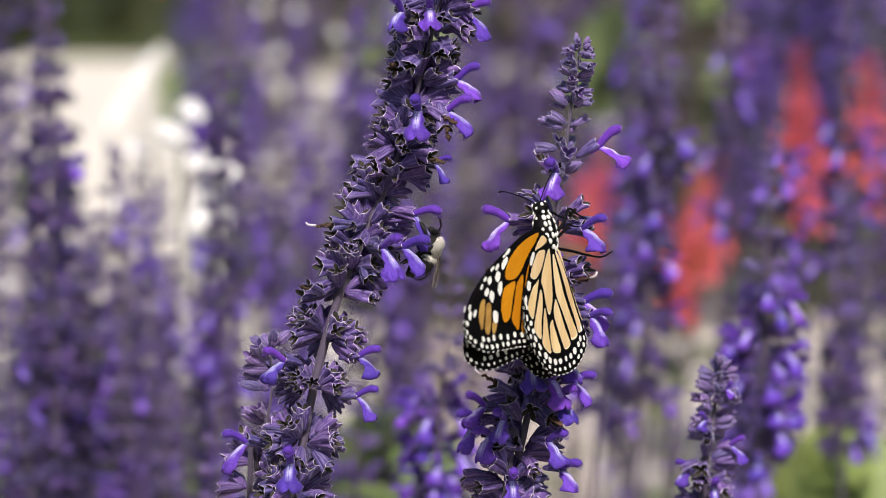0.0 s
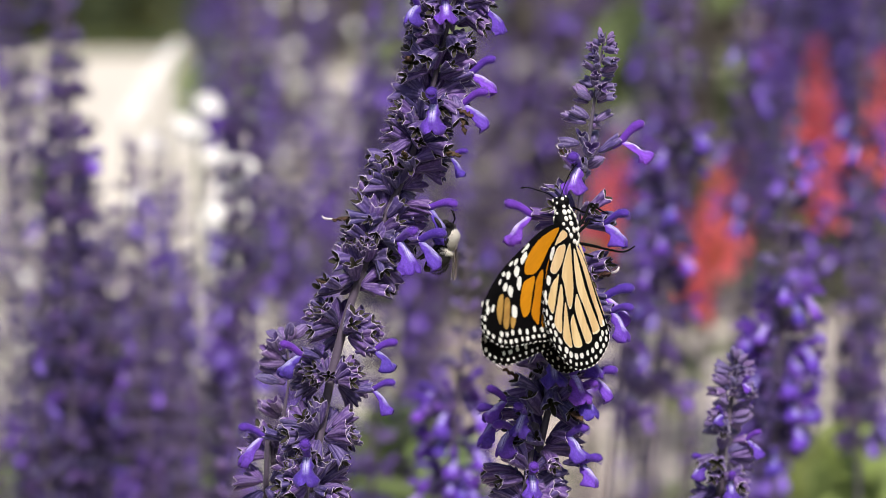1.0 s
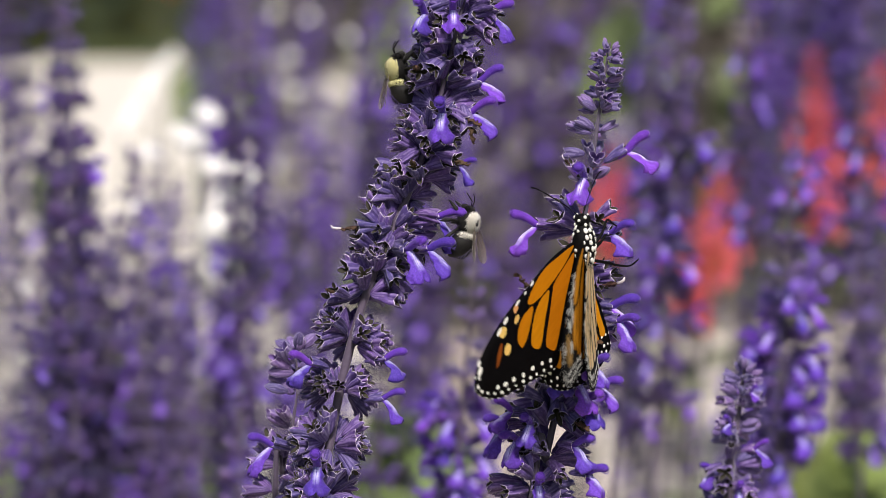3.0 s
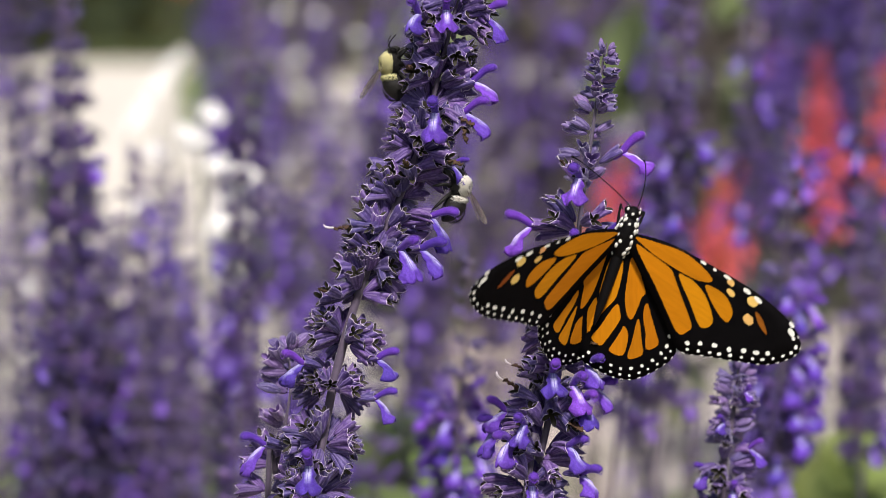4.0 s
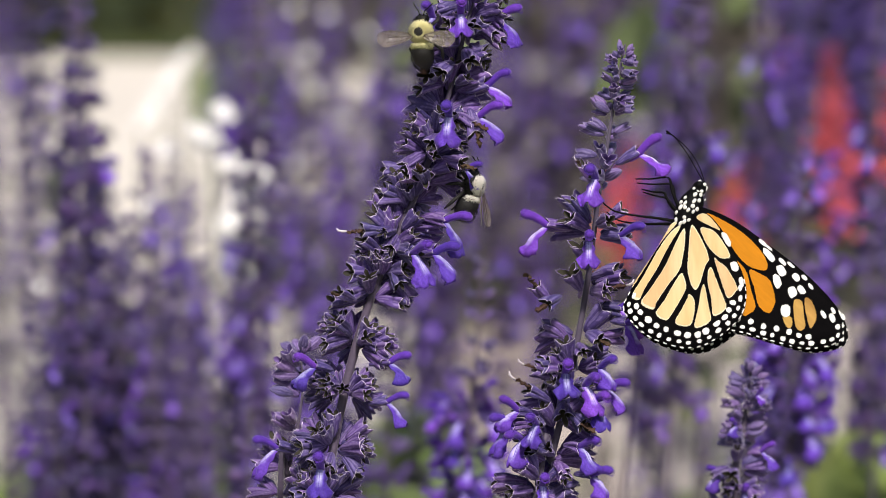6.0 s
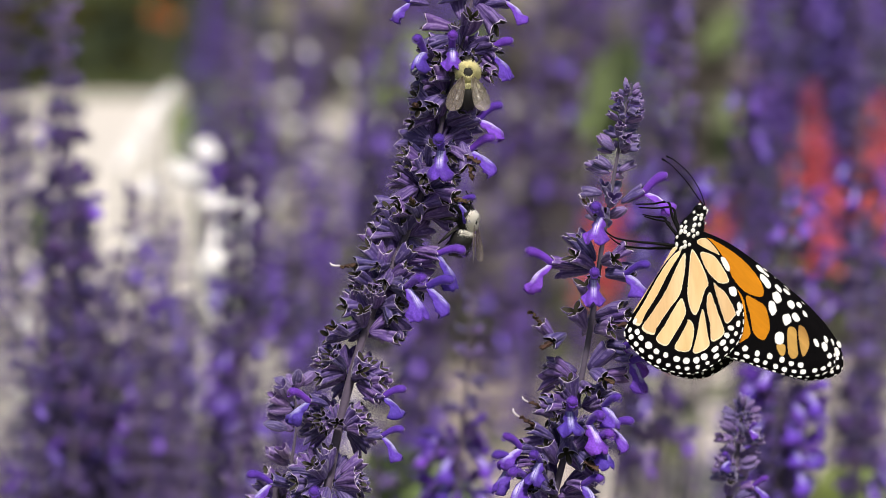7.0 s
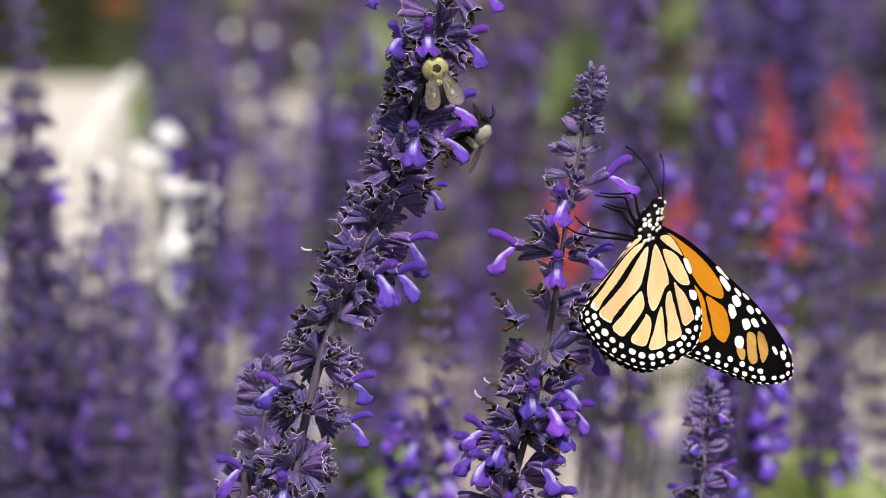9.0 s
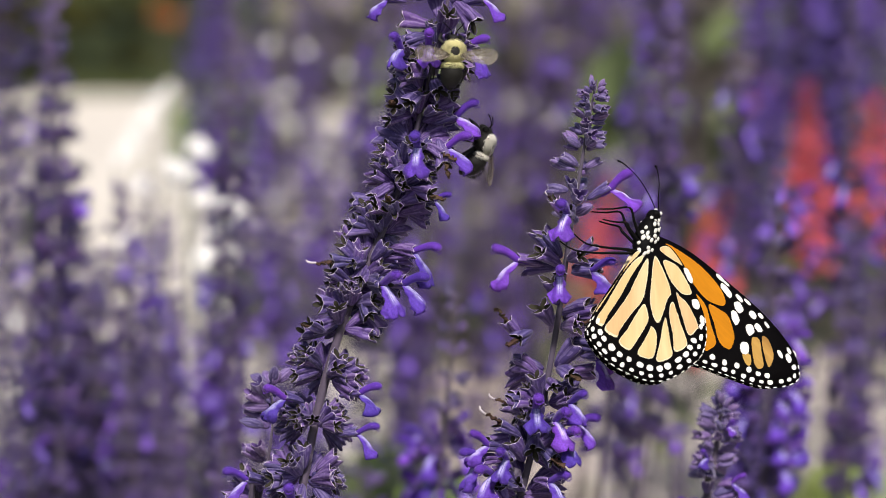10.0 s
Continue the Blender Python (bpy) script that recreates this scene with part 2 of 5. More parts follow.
# ---------------------------------------------------------------- salvia
def calyx_bm(rnd, teeth=4, closed=False, open_=1.0, rich=True, size=1.0):
    """A pleated calyx: ribs run up a narrow funnel and end in the pointed teeth of a small downy mouth. Base at 0, mouth along z."""
    bm = bmesh.new()
    per = 6 if rich else 2
    n = teeth * per
    length = 0.0072 * size
    bend = rnd.uniform(-0.08, 0.22)
    squash = rnd.uniform(0.72, 0.95)
    twist = rnd.uniform(0, 6.28)
    reach = [rnd.uniform(0.75, 1.25) for _ in range(teeth)]
    lean = [rnd.uniform(-0.16, 0.16) for _ in range(teeth)]
    steps = (0, 0.1, 0.25, 0.42, 0.6, 0.78, 0.9, 0.975, 1.0) if rich else (0, 0.3, 0.7, 1.0)
    widths = ((0, 0.45), (0.1, 0.95), (0.25, 1.3), (0.42, 1.55), (0.6, 1.78), (0.78, 1.9), (0.9, 1.78), (1.0, 1.5))
    shut = ((0, 0.45), (0.1, 0.95), (0.25, 1.4), (0.42, 1.6), (0.6, 1.55), (0.78, 1.2), (0.9, 0.72), (1.0, 0.12))

    def width(q):
        line = shut if closed else widths
        for (a, ra), (b, rb) in zip(line, line[1:]):
            if q <= b:
                return (ra + (rb - ra) * (q - a) / (b - a)) * (1 if closed else 1 + (open_ - 1) * q * q)
        return line[-1][1]

    def put(q, inset=0.0, drop=0.0):
        out = []
        for i in range(n):
            k = (i + per // 2) // per % teeth
            a = 2 * math.pi * i / n
            ridge = abs(math.cos(teeth * a / 2)) ** 1.4
            rib = 0.5 + 0.5 * math.cos(3 * teeth * a)
            top = 1.0 if closed else 0.84 + 0.17 * ridge ** 1.3 * reach[k]
            amp = 0.10 + (0.10 if closed else 0.30) * q ** 1.6
            r = width(q) * (1 + amp * (2 * ridge - 1.1) + 0.11 * (rib - 0.5) * min(1, 2 * q))
            if not closed:
                r += 0.50 * ridge * reach[k] * max(0, q - 0.75) / 0.25 * open_
            r = max(0.05, r - inset) * 0.001 * size
            h = (q * top - drop) * length
            a += twist + lean[k] * q * q * ridge
            out.append(bm.verts.new((r * math.cos(a), r * squash * math.sin(a) - bend * (h / length) ** 2 * length, h)))
        return out

    def skin(r0, r1, mat, ridged=False):
        for i in range(n):
            on_ridge = ridged and rich and i % 2 == 0 and rnd.random() < 0.8
            bm.faces.new((r0[i], r0[(i + 1) % n], r1[(i + 1) % n], r1[i])).material_index = 3 if on_ridge else mat

    rings = [put(q) for q in steps]
    for k, (r0, r1) in enumerate(zip(rings, rings[1:])):
        last = k == len(steps) - 2 and rich and not closed
        skin(r0, r1, 1 if last else 0, not last and k > 0)
    if closed:
        bm.faces.new(rings[-1])
    else:
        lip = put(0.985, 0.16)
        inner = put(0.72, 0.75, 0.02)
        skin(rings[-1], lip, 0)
        # slot 2 lines the hollow with a darker colour that deepens its shade
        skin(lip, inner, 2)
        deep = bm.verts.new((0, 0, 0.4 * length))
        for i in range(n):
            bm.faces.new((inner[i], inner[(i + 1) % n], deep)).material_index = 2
    if rich:
        # down along the rim and on the ribs
        bm.normal_update()
        spots = [(v.co.copy(), v.normal.copy(), 0.00030) for v in rings[-1] for _ in range(3 if not closed else 1)]
        spots += [(v.co.copy(), v.normal.copy(), 0.00022) for r in rings[3:-1] for i, v in enumerate(r) if i % per == 0 for _ in range(3)]
        for p, d, reach_ in spots:
            d = (d + Vector((rnd.uniform(-0.8, 0.8), rnd.uniform(-0.8, 0.8), rnd.uniform(-0.2, 1.0)))).normalized()
            p = p + Vector((rnd.uniform(-1, 1), rnd.uniform(-1, 1), rnd.uniform(-1, 0.4))) * 0.00012
            w = d.cross(Vector((rnd.uniform(-1, 1), rnd.uniform(-1, 1), 1))).normalized() * 0.000028
            bm.faces.new([bm.verts.new(x) for x in (p - w, p + w, p + d * reach_ * rnd.uniform(0.5, 1.3))]).material_index = 1
    return bm


def far_calyx_bm(rnd, teeth, size, closed, bm, m):
    """A calyx of the far plants, added to bm at the pose m."""
    angles = [2 * math.pi * i / (2 * teeth) + rnd.uniform(-0.1, 0.1) for i in range(2 * teeth)]
    prev = None
    for h, r, pleat in ((0, 0.5, 0), (0.5, 1.45, 0.2), (0.75, 1.2, 0.1)) if closed else ((0, 0.5, 0), (0.5, 1.4, 0.2), (0.95, 1.7, 0.3)):
        cur = [bm.verts.new(m @ (Vector((math.cos(a) * r * (1 + (pleat if i % 2 else -pleat)), math.sin(a) * 0.85 * r * (1 + (pleat if i % 2 else -pleat)),
                                         h * 7.4 + (0.7 if i % 2 and h > 0.9 else 0))) * 0.001 * size)) for i, a in enumerate(angles)]
        if prev:
            bridge(bm, prev, cur, 0)
        prev = cur
    # open mouths end in slot 2, whose dark colour stands for inner shade
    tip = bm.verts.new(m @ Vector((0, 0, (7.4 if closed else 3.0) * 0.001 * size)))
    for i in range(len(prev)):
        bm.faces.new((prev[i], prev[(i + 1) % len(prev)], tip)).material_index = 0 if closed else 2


def hood_bm(rnd, bm=None, m=None, n=8, size=1.0, hairs=0):
    """The flower's tube and its furry, hooked upper lip."""
    bm = bm or bmesh.new()
    m = m or Matrix.Identity(4)
    k = rnd.uniform(-0.5, 0.6)
    h = rnd.uniform(0.0, 0.0012)
    pts = [Vector((0, 0, -0.002)), Vector((0, 0.0003, 0.0008)), Vector((0, 0.0012, 0.0024)), Vector((0, 0.0018 + k * 0.0003, 0.0040)), Vector((0, 0.0020 + k * 0.0006, 0.0054)),
           Vector((0, 0.0020 + k * 0.0008 - h * 0.3, 0.0064)), Vector((0, 0.0018 + k * 0.0009 - h * 0.5, 0.0070)), Vector((0, 0.0016 + k * 0.0009 - h * 0.6, 0.0073))]
    rad = [0.0010, 0.0010, 0.00105, 0.00115, 0.00125, 0.00128, 0.0011, 0.0005]
    up = m.to_3x3() @ Vector((0, 1, 0))
    tube(bm, [m @ (p * size) for p in pts], [r * size * rnd.uniform(0.92, 1.08) for r in rad], n, 0, rnd.uniform(0.8, 1.0), 0.0, 4, up)
    if n > 6:
        for v in bm.verts:
            v.co += v.normal * 0.00012 * noise.noise(v.co * 2500 + Vector((k, k, k)) * 9)
    for _ in range(hairs):
        i = rnd.randrange(2, 7)
        q = pts[i].lerp(pts[i + 1] if i < 7 else pts[i], rnd.random())
        a = rnd.uniform(0, 6.283)
        d = Vector((math.cos(a), math.sin(a), 0))
        b = q + d * rad[i] * 0.9
        e = (d + Vector((0, 0, rnd.uniform(-0.2, 0.6)))).normalized() * rnd.uniform(0.0002, 0.0005)
        w = (d.cross(Vector((0, 0, 1))) + Vector((0, 0, rnd.uniform(-1, 1)))).normalized() * 0.00004
        bm.faces.new([bm.verts.new(m @ (x * size)) for x in (b - w, b + w, b + e)])
    return bm


def lip_bm(rnd, bm=None, m=None, cols=15, rows=11, size=1.0):
    """The lower lip: from a narrow throat it bends down and spreads into two rounded, ruffled front lobes and a short lobe on each flank; it has thickness."""
    bm = bm or bmesh.new()
    m = m or Matrix.Identity(4)
    wide = rnd.uniform(0.0026, 0.0038)
    drop = rnd.uniform(0.0062, 0.0082)
    cup = rnd.uniform(0.0016, 0.0036)
    skew = rnd.uniform(-0.4, 0.4)
    ph = rnd.uniform(0, 60)
    top, bot = [], []
    for r in range(rows):
        s = r / (rows - 1)
        flank = 0.0009 * math.exp(-((s - 0.28) / 0.1) ** 2)
        w = 0.0011 + flank + (wide - 0.0011) * min(1, max(0, (s - 0.35) / 0.45)) ** 1.1
        line, line2 = [], []
        for c in range(cols):
            q = 2 * c / (cols - 1) - 1
            aq = abs(q)
            tip = math.sqrt(max(0, 1 - ((aq - 0.5) / 0.52) ** 2)) * 0.0016 - 0.0016
            ruff = noise.noise(Vector((q * 2.6 + ph, s * 2.4, ph)))
            fine = noise.noise(Vector((q * 6 + ph, s * 2, ph + 7)))
            px = q * w * (1 - 0.18 * max(0, s - 0.8) / 0.2 * aq) + skew * 0.0022 * s * s
            py = -0.0003 - (drop + tip * s ** 2) * s ** 1.05 + 0.0008 * ruff * s + 0.0004 * fine * s
            pz = 0.0016 + 0.0044 * math.sin(s * 1.45) - cup * q * q * (0.35 + 0.65 * s) - 0.0007 * math.exp(-(q / 0.16) ** 2) * s + (0.0016 * ruff + 0.0009 * fine) * s
            line.append(bm.verts.new(m @ (Vector((px, py, pz)) * size)))
            line2.append(bm.verts.new(m @ (Vector((px * 0.97, py, pz - 0.00016)) * size)))
        top.append(line)
        bot.append(line2)
    for r in range(rows - 1):
        for c in range(cols - 1):
            bm.faces.new((top[r][c], top[r][c + 1], top[r + 1][c + 1], top[r + 1][c]))
            bm.faces.new((bot[r][c], bot[r + 1][c], bot[r + 1][c + 1], bot[r][c + 1]))
    rim = [(0, c) for c in range(cols)] + [(r, cols - 1) for r in range(1, rows)] + [(rows - 1, c) for c in range(cols - 2, -1, -1)] + [(r, 0) for r in range(rows - 2, 0, -1)]
    for i in range(len(rim)):
        (a, b), (c, d) = rim[i], rim[(i + 1) % len(rim)]
        bm.faces.new((top[a][b], bot[a][b], bot[c][d], top[c][d]))
    return bm


def leaf_bm(bm, base, tip, wide, sag, mat=0, n=7):
    """A lance-shaped leaf, folded a little along its midrib."""
    d = tip - base
    u, v = frame_of(d)
    rows = []
    for i in range(n):
        s = i / (n - 1)
        w = wide * math.sin(math.pi * min(1, 0.08 + s * 0.92)) ** 0.8
        c = base + d * s - Vector((0, 0, sag * s * s))
        rows.append([bm.verts.new(c - u * w + v * w * 0.3), bm.verts.new(c), bm.verts.new(c + u * w + v * w * 0.3)])
    for a, b in zip(rows, rows[1:]):
        for k in (0, 1):
            bm.faces.new((a[k], a[k + 1], b[k + 1], b[k])).material_index = mat


RND = random.Random(11)


def crumpled(bm, amount=0.00028):
    """Small dents and twists of a living surface."""
    k = RND.uniform(0, 50)
    for v in bm.verts:
        q = v.co * 700 + Vector((k, k, k))
        v.co += Vector((noise.noise(q), noise.noise(q + Vector((7, 3, 1))), noise.noise(q + Vector((2, 9, 5))))) * amount * min(1, v.co.z / 0.003)
    return bm


# third material: the mouth's inside, coloured darker for its shade
CALYXES = [mesh_of(crumpled(calyx_bm(RND, RND.choice((4, 4, 5)), open_=RND.uniform(0.75, 1.15)), 0.00022), "calyx", [CALYX, RIM, THROAT_SHADE, RIDGE]) for _ in range(18)]
BUDS = [mesh_of(crumpled(calyx_bm(RND, 4, closed=True)), "bud", [BUD, BUD_RIM, BUD, BUD_RIDGE]) for _ in range(6)]
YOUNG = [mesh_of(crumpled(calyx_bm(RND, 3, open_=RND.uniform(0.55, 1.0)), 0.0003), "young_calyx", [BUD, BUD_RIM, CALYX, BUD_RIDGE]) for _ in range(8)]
PLAIN = {"open": [mesh_of(crumpled(calyx_bm(RND, 4, rich=False)), "calyx", [CALYX, RIM, THROAT_SHADE, RIDGE]) for _ in range(6)],
         "young": [mesh_of(crumpled(calyx_bm(RND, 3, rich=False, open_=0.7)), "young_calyx", [BUD, RIM, CALYX, BUD_RIDGE]) for _ in range(4)],
         "bud": [mesh_of(crumpled(calyx_bm(RND, 4, closed=True, rich=False)), "bud", [BUD, RIM, BUD, BUD_RIDGE]) for _ in range(3)]}
HOODS = [mesh_of(hood_bm(RND, n=14, hairs=900), "hood", [HOOD]) for _ in range(6)]
LIPS = [mesh_of(lip_bm(RND), "lip", [PETAL]) for _ in range(9)]
PLAIN_HOODS = [mesh_of(hood_bm(RND, n=8), "hood", [HOOD]) for _ in range(4)]
PLAIN_LIPS = [mesh_of(lip_bm(RND, cols=7, rows=6), "lip", [PETAL]) for _ in range(6)]


def whorl_dirs(rnd, count, low, high):
    """Directions of a whorl's calyces: two opposite cymes, each a fan."""
    for i in range(count):
        side = math.pi * (i % 2)
        az = side + rnd.uniform(-1.45, 1.45)
        yield az, radians(rnd.uniform(low, high))


def blossom(owner, p, d, rnd, size=1.0, turn=0.0, plain=False):
    size *= 0.9
    m = aim(p - owner.location, d) @ pose(0, 0, 0, 0, 0, turn) @ Matrix.Diagonal((size, size, size, 1))
    k = size * 0.95
    shared("calyx", rnd.choice(PLAIN["open"] if plain else CALYXES), owner, aim(p - owner.location - d.normalized() * 0.0058 * k, d + Vector((0, 0, 0.15))) @ Matrix.Diagonal((k, k, k, 1)))
    h = shared("flower", rnd.choice(PLAIN_HOODS if plain else HOODS), owner, m)
    shared("lower_lip", rnd.choice(PLAIN_LIPS if plain else LIPS), h, Matrix.Identity(4))
    return h


def withered(owner, p, d, rnd, size=1.0, tail=False):
    """A dried corolla stuck in its calyx, or, with a tail, one that still holds its white style."""
    bm = bmesh.new()
    u, v = frame_of(d)
    size *= 0.7
    pts = [d.normalized() * (0.0006 * i) + (u * rnd.uniform(-1, 1) + v * rnd.uniform(-1, 1)) * 0.0005 for i in range(10)]
    tube(bm, [q * size for q in pts], [rnd.uniform(0.5, 1.1) * r * size for r in (0.0006, 0.0007, 0.0009, 0.0007, 0.0010, 0.0007, 0.0010, 0.0008, 0.0009, 0.0004)], 12, 0, 0.45, 0.4, 3)
    for q in bm.verts:
        q.co += Vector((rnd.uniform(-1, 1), rnd.uniform(-1, 1), rnd.uniform(-1, 1))) * 0.00035 * size
    shared("calyx", rnd.choice(CALYXES), owner, aim(p - owner.location - d.normalized() * 0.0062, d + Vector((0, 0, 0.1))))
    ob = part("withered_flower", bm, DRY, owner, "brown dried flower")
    ob.location = p - owner.location
    if tail:
        bm = bmesh.new()
        q = pts[-1] * size
        line = [q, q + d * 0.0014 * size, q + d * 0.0026 * size + v * 0.0003 * size, q + d * 0.0032 * size + v * 0.0011 * size]
        tube(bm, line, [0.0003 * size, 0.0004 * size, 0.00038 * size, 0.0002 * size], 6)
        part("style", bm, WHITE_TIP, ob, "white curled style")


def spike(name, label, axis, whorls, flowers, seed, radius=0.0012, size=1.0, dry=(), bloom=0.0, plain=False):
    """A near plant: stem through the axis' points (tip first, ground last), whorls (height, calyces, scale, kind) and flowers."""
    rnd = random.Random(seed)
    line = spline(axis, 10)
    base = line[-1].copy()
    base.z = 0
    plant = thing(name, base, label, "flower", "salvia spikes")
    bm = bmesh.new()
    n = len(line)
    tube(bm, [p - base for p in line], [radius * (0.3 + 0.95 * min(1, i / n * 1.6)) for i in range(n)], 12, 0, 1, 0.10, 4)
    part("stem", bm, STEM, plant)

    def on(z):
        for i in range(1, n):
            if line[i].z <= z:
                f = (z - line[i].z) / (line[i - 1].z - line[i].z)
                return line[i].lerp(line[i - 1], f), (line[i - 1] - line[i]).normalized()
        return line[-1], (line[-2] - line[-1]).normalized()

    for height, count, sc, kind in whorls:
        p, t = on(height)
        u, v = frame_of(t, Vector((0, 1, 0.01)))
        turn = rnd.uniform(-0.25, 0.25) if kind == "side" else rnd.uniform(0, 6.28) if kind != "open" else rnd.choice((0, 0, 0, 1.57)) + rnd.uniform(-0.45, 0.45)
        low, high = {"open": (-30, 64), "side": (-38, 72), "young": (4, 40), "bud": (25 + 40 * (1 - sc), 45 + 45 * (1 - sc))}[kind]
        for az, el in whorl_dirs(rnd, count, low, high):
            if kind == "side":
                # two round heads, one to each side of the bare stem
                az = az if rnd.random() < 0.42 else math.pi * round(az / math.pi) + (az - math.pi * round(az / math.pi)) * 0.72
            rad = u * math.cos(az + turn) + v * math.sin(az + turn)
            d = rad * math.cos(el) + t * math.sin(el)
            q = p + rad * radius * (1.6 if kind == "side" else 1) + d * rnd.uniform(0.0002, 0.0022) * sc + t * rnd.uniform(-0.0016, 0.0014) * sc
            s = sc * size * rnd.uniform(0.82, 1.12)
            wide = 1.0 if kind == "open" or kind == "side" else 1.15
            me = rnd.choice(PLAIN[kind]) if plain else rnd.choice({"open": CALYXES, "side": CALYXES, "bud": BUDS, "young": YOUNG + BUDS}[kind])
            m = aim(q - base, d, t) @ pose(0, 0, 0, 0, 0, rnd.uniform(-60, 60)) @ Matrix.Diagonal((s * wide, s * wide, s, 1))
            shared("calyx" if kind != "bud" else "bud", me, plant, m)
            if kind == "open" and rnd.random() < bloom:
                blossom(plant, q + d * 0.006, rad * 0.95 + Vector((0, 0, rnd.uniform(0, 0.3))), rnd, rnd.uniform(0.9, 1.15), 0.0, plain)
    for a, b, f, dx, dy, dn, sc in flowers:
        d = RIGHT * dx + UP * dy + NEAR * dn
        blossom(plant, site(a, b, 1.05 - f), d, rnd, sc)
    for a, b, f, dx, dy, dn, sc, tail in dry:
        withered(plant, site(a, b, 1.05 - f), RIGHT * dx + UP * dy + NEAR * dn, rnd, sc, tail)
    return plant


def line_to_ground(points, foot_x, foot_y):
    """Closes a stem's line down to the soil."""
    p = points[-1]
    f = Vector((p.x + foot_x, p.y + foot_y, 0))
    return points + [p.lerp(f, 0.45) + Vector((foot_x * 0.25, 0, 0)), f]


def level(b):
    """Height over the soil of what lies at that bearing in the plane of the two near spikes."""
    return 0.60 + (441 - b) * 1.05 / FOCAL * math.cos(TILT)


# ---------------------------------------------------------------- ground
def sheet(name, x0, x1, y0, y1, z, mat, label, n=1, rough=0.0):
    bm = bmesh.new()
    rnd = random.Random(5)
    g = [[bm.verts.new((x0 + (x1 - x0) * i / n, y0 + (y1 - y0) * j / n, z + rnd.uniform(-rough, rough))) for i in range(n + 1)] for j in range(n + 1)]
    for j in range(n):
        for i in range(n):
            bm.faces.new((g[j][i], g[j][i + 1], g[j + 1][i + 1], g[j + 1][i]))
    return link(name, bm, mat, None, True, label, "structure")


sheet("ground", -1500, 1500, -1500, 1500, -0.012, LAWN, "dull green lawn reaching to the horizon")
sheet("flower_bed_ground", -1.3, 1.3, -0.55, 3.35, -0.002, SOIL, "dark crumbly soil of the flower bed", 60, 0.008)
sheet("pavement", -9, 9, 3.35, 4.95, 0.004, PAVING, "pale beige gravel path behind the bed")


sheet("gravel_patch", -1.3, -0.06, 2.25, 3.35, 0.006, PAVING, "pale dry gravel between the plants of the bed")
sheet("gravel_patch", 0.12, 1.3, 2.2, 3.0, 0.006, PAVING, "pale dry gravel between the plants of the bed")


SHRUB_LEAF = material("shrub_leaf", (0.228, 0.203, 0.175), 0.6, 0.4, 60, 0.3, second=(0.19, 0.18, 0.14))


def hedge(name, x0, x1, y0, y1, h, count, mat, label, seed, size=0.035):
    rnd = random.Random(seed)
    bm = bmesh.new()
    blobs = []
    x = x0
    while x < x1:
        blobs.append((Vector((x, rnd.uniform(y0, y1), h * rnd.uniform(0.25, 0.5))), rnd.uniform(0.35, 0.55) * h))
        x += 0.28 * h
    for _ in range(count):
        c, r = rnd.choice(blobs)
        d = Vector((rnd.gauss(0, 1), rnd.gauss(0, 1), rnd.gauss(0, 1))).normalized()
        p = c + d * r * rnd.uniform(0.7, 1.15)
        if p.z < 0.01:
            continue
        leaf_bm(bm, p, p + (d + Vector((rnd.uniform(-1, 1), rnd.uniform(-1, 1), rnd.uniform(-0.8, 0.8)))).normalized() * size * rnd.uniform(0.7, 1.4), size * 0.3, 0.0, 0, 3)
    return link(name, bm, mat, None, True, label, "stuff")


hedge("hedge", -3.2, -0.42, 5.1, 5.6, 0.9, 5000, HEDGE, "dark olive clipped hedge along the path", 3, 0.06)
hedge("shrub", 0.0, 1.1, 3.05, 3.6, 0.50, 7000, SHRUB_LEAF, "low green shrubs at the back of the bed", 4, 0.05)


def clump(a, b, d, r, count, mat, seed, label="fresh green leafy shoot among the stems"):
    """Leafy shoots that rise from the soil to the bearing."""
    rnd = random.Random(seed)
    c = site(a, b, d)
    plant = thing("leafy_shoot", (c.x, c.y, 0), label, "plant", "leafy shoots")
    bm = bmesh.new()
    tube(bm, spline([Vector((0, 0, 0)), Vector((0.01, 0, c.z * 0.5)), Vector((0, 0, c.z))], 4), [0.003] * 9, 6)
    part("stem", bm, STEM_GREEN, plant)
    bm = bmesh.new()
    for _ in range(count):
        p = Vector((rnd.gauss(0, r * 0.55), rnd.gauss(0, r * 0.55), c.z + rnd.gauss(0, r * 0.55)))
        d = Vector((rnd.uniform(-0.6, 0.6), rnd.uniform(-0.9, -0.4), rnd.uniform(-0.8, -0.3))).normalized()
        leaf_bm(bm, p, p + d * rnd.uniform(0.03, 0.05), 0.010, 0.008, 0, 5)
    tagged(part("foliage", bm, mat, plant), kind="stuff")


for i, (a, b, d, r, n, mat) in enumerate(((1432, 810, 1.65, 0.008, 14, BRIGHT_LEAF), (1508, 790, 1.65, 0.008, 14, BRIGHT_LEAF), (1470, 880, 1.6, 0.012, 22, BRIGHT_LEAF), (1550, 860, 2.0, 0.012, 22, LEAF), (205, 800, 2.2, 0.012, 26, BRIGHT_LEAF), (700, 790, 2.0, 0.020, 50, BRIGHT_LEAF), (30, 870, 2.0, 0.02, 50, BRIGHT_LEAF),
                                          (170, 730, 2.4, 0.025, 40, LEAF), (1095, 45, 2.7, 0.020, 22, LEAF), (735, 20, 2.7, 0.016, 34, LEAF), (1400, 50, 3.2, 0.05, 60, LEAF),
                                          (372, 130, 3.2, 0.022, 50, LEAF), (560, 860, 2.4, 0.02, 30, LEAF))):
    clump(a, b, d, r, n, mat, 60 + i)


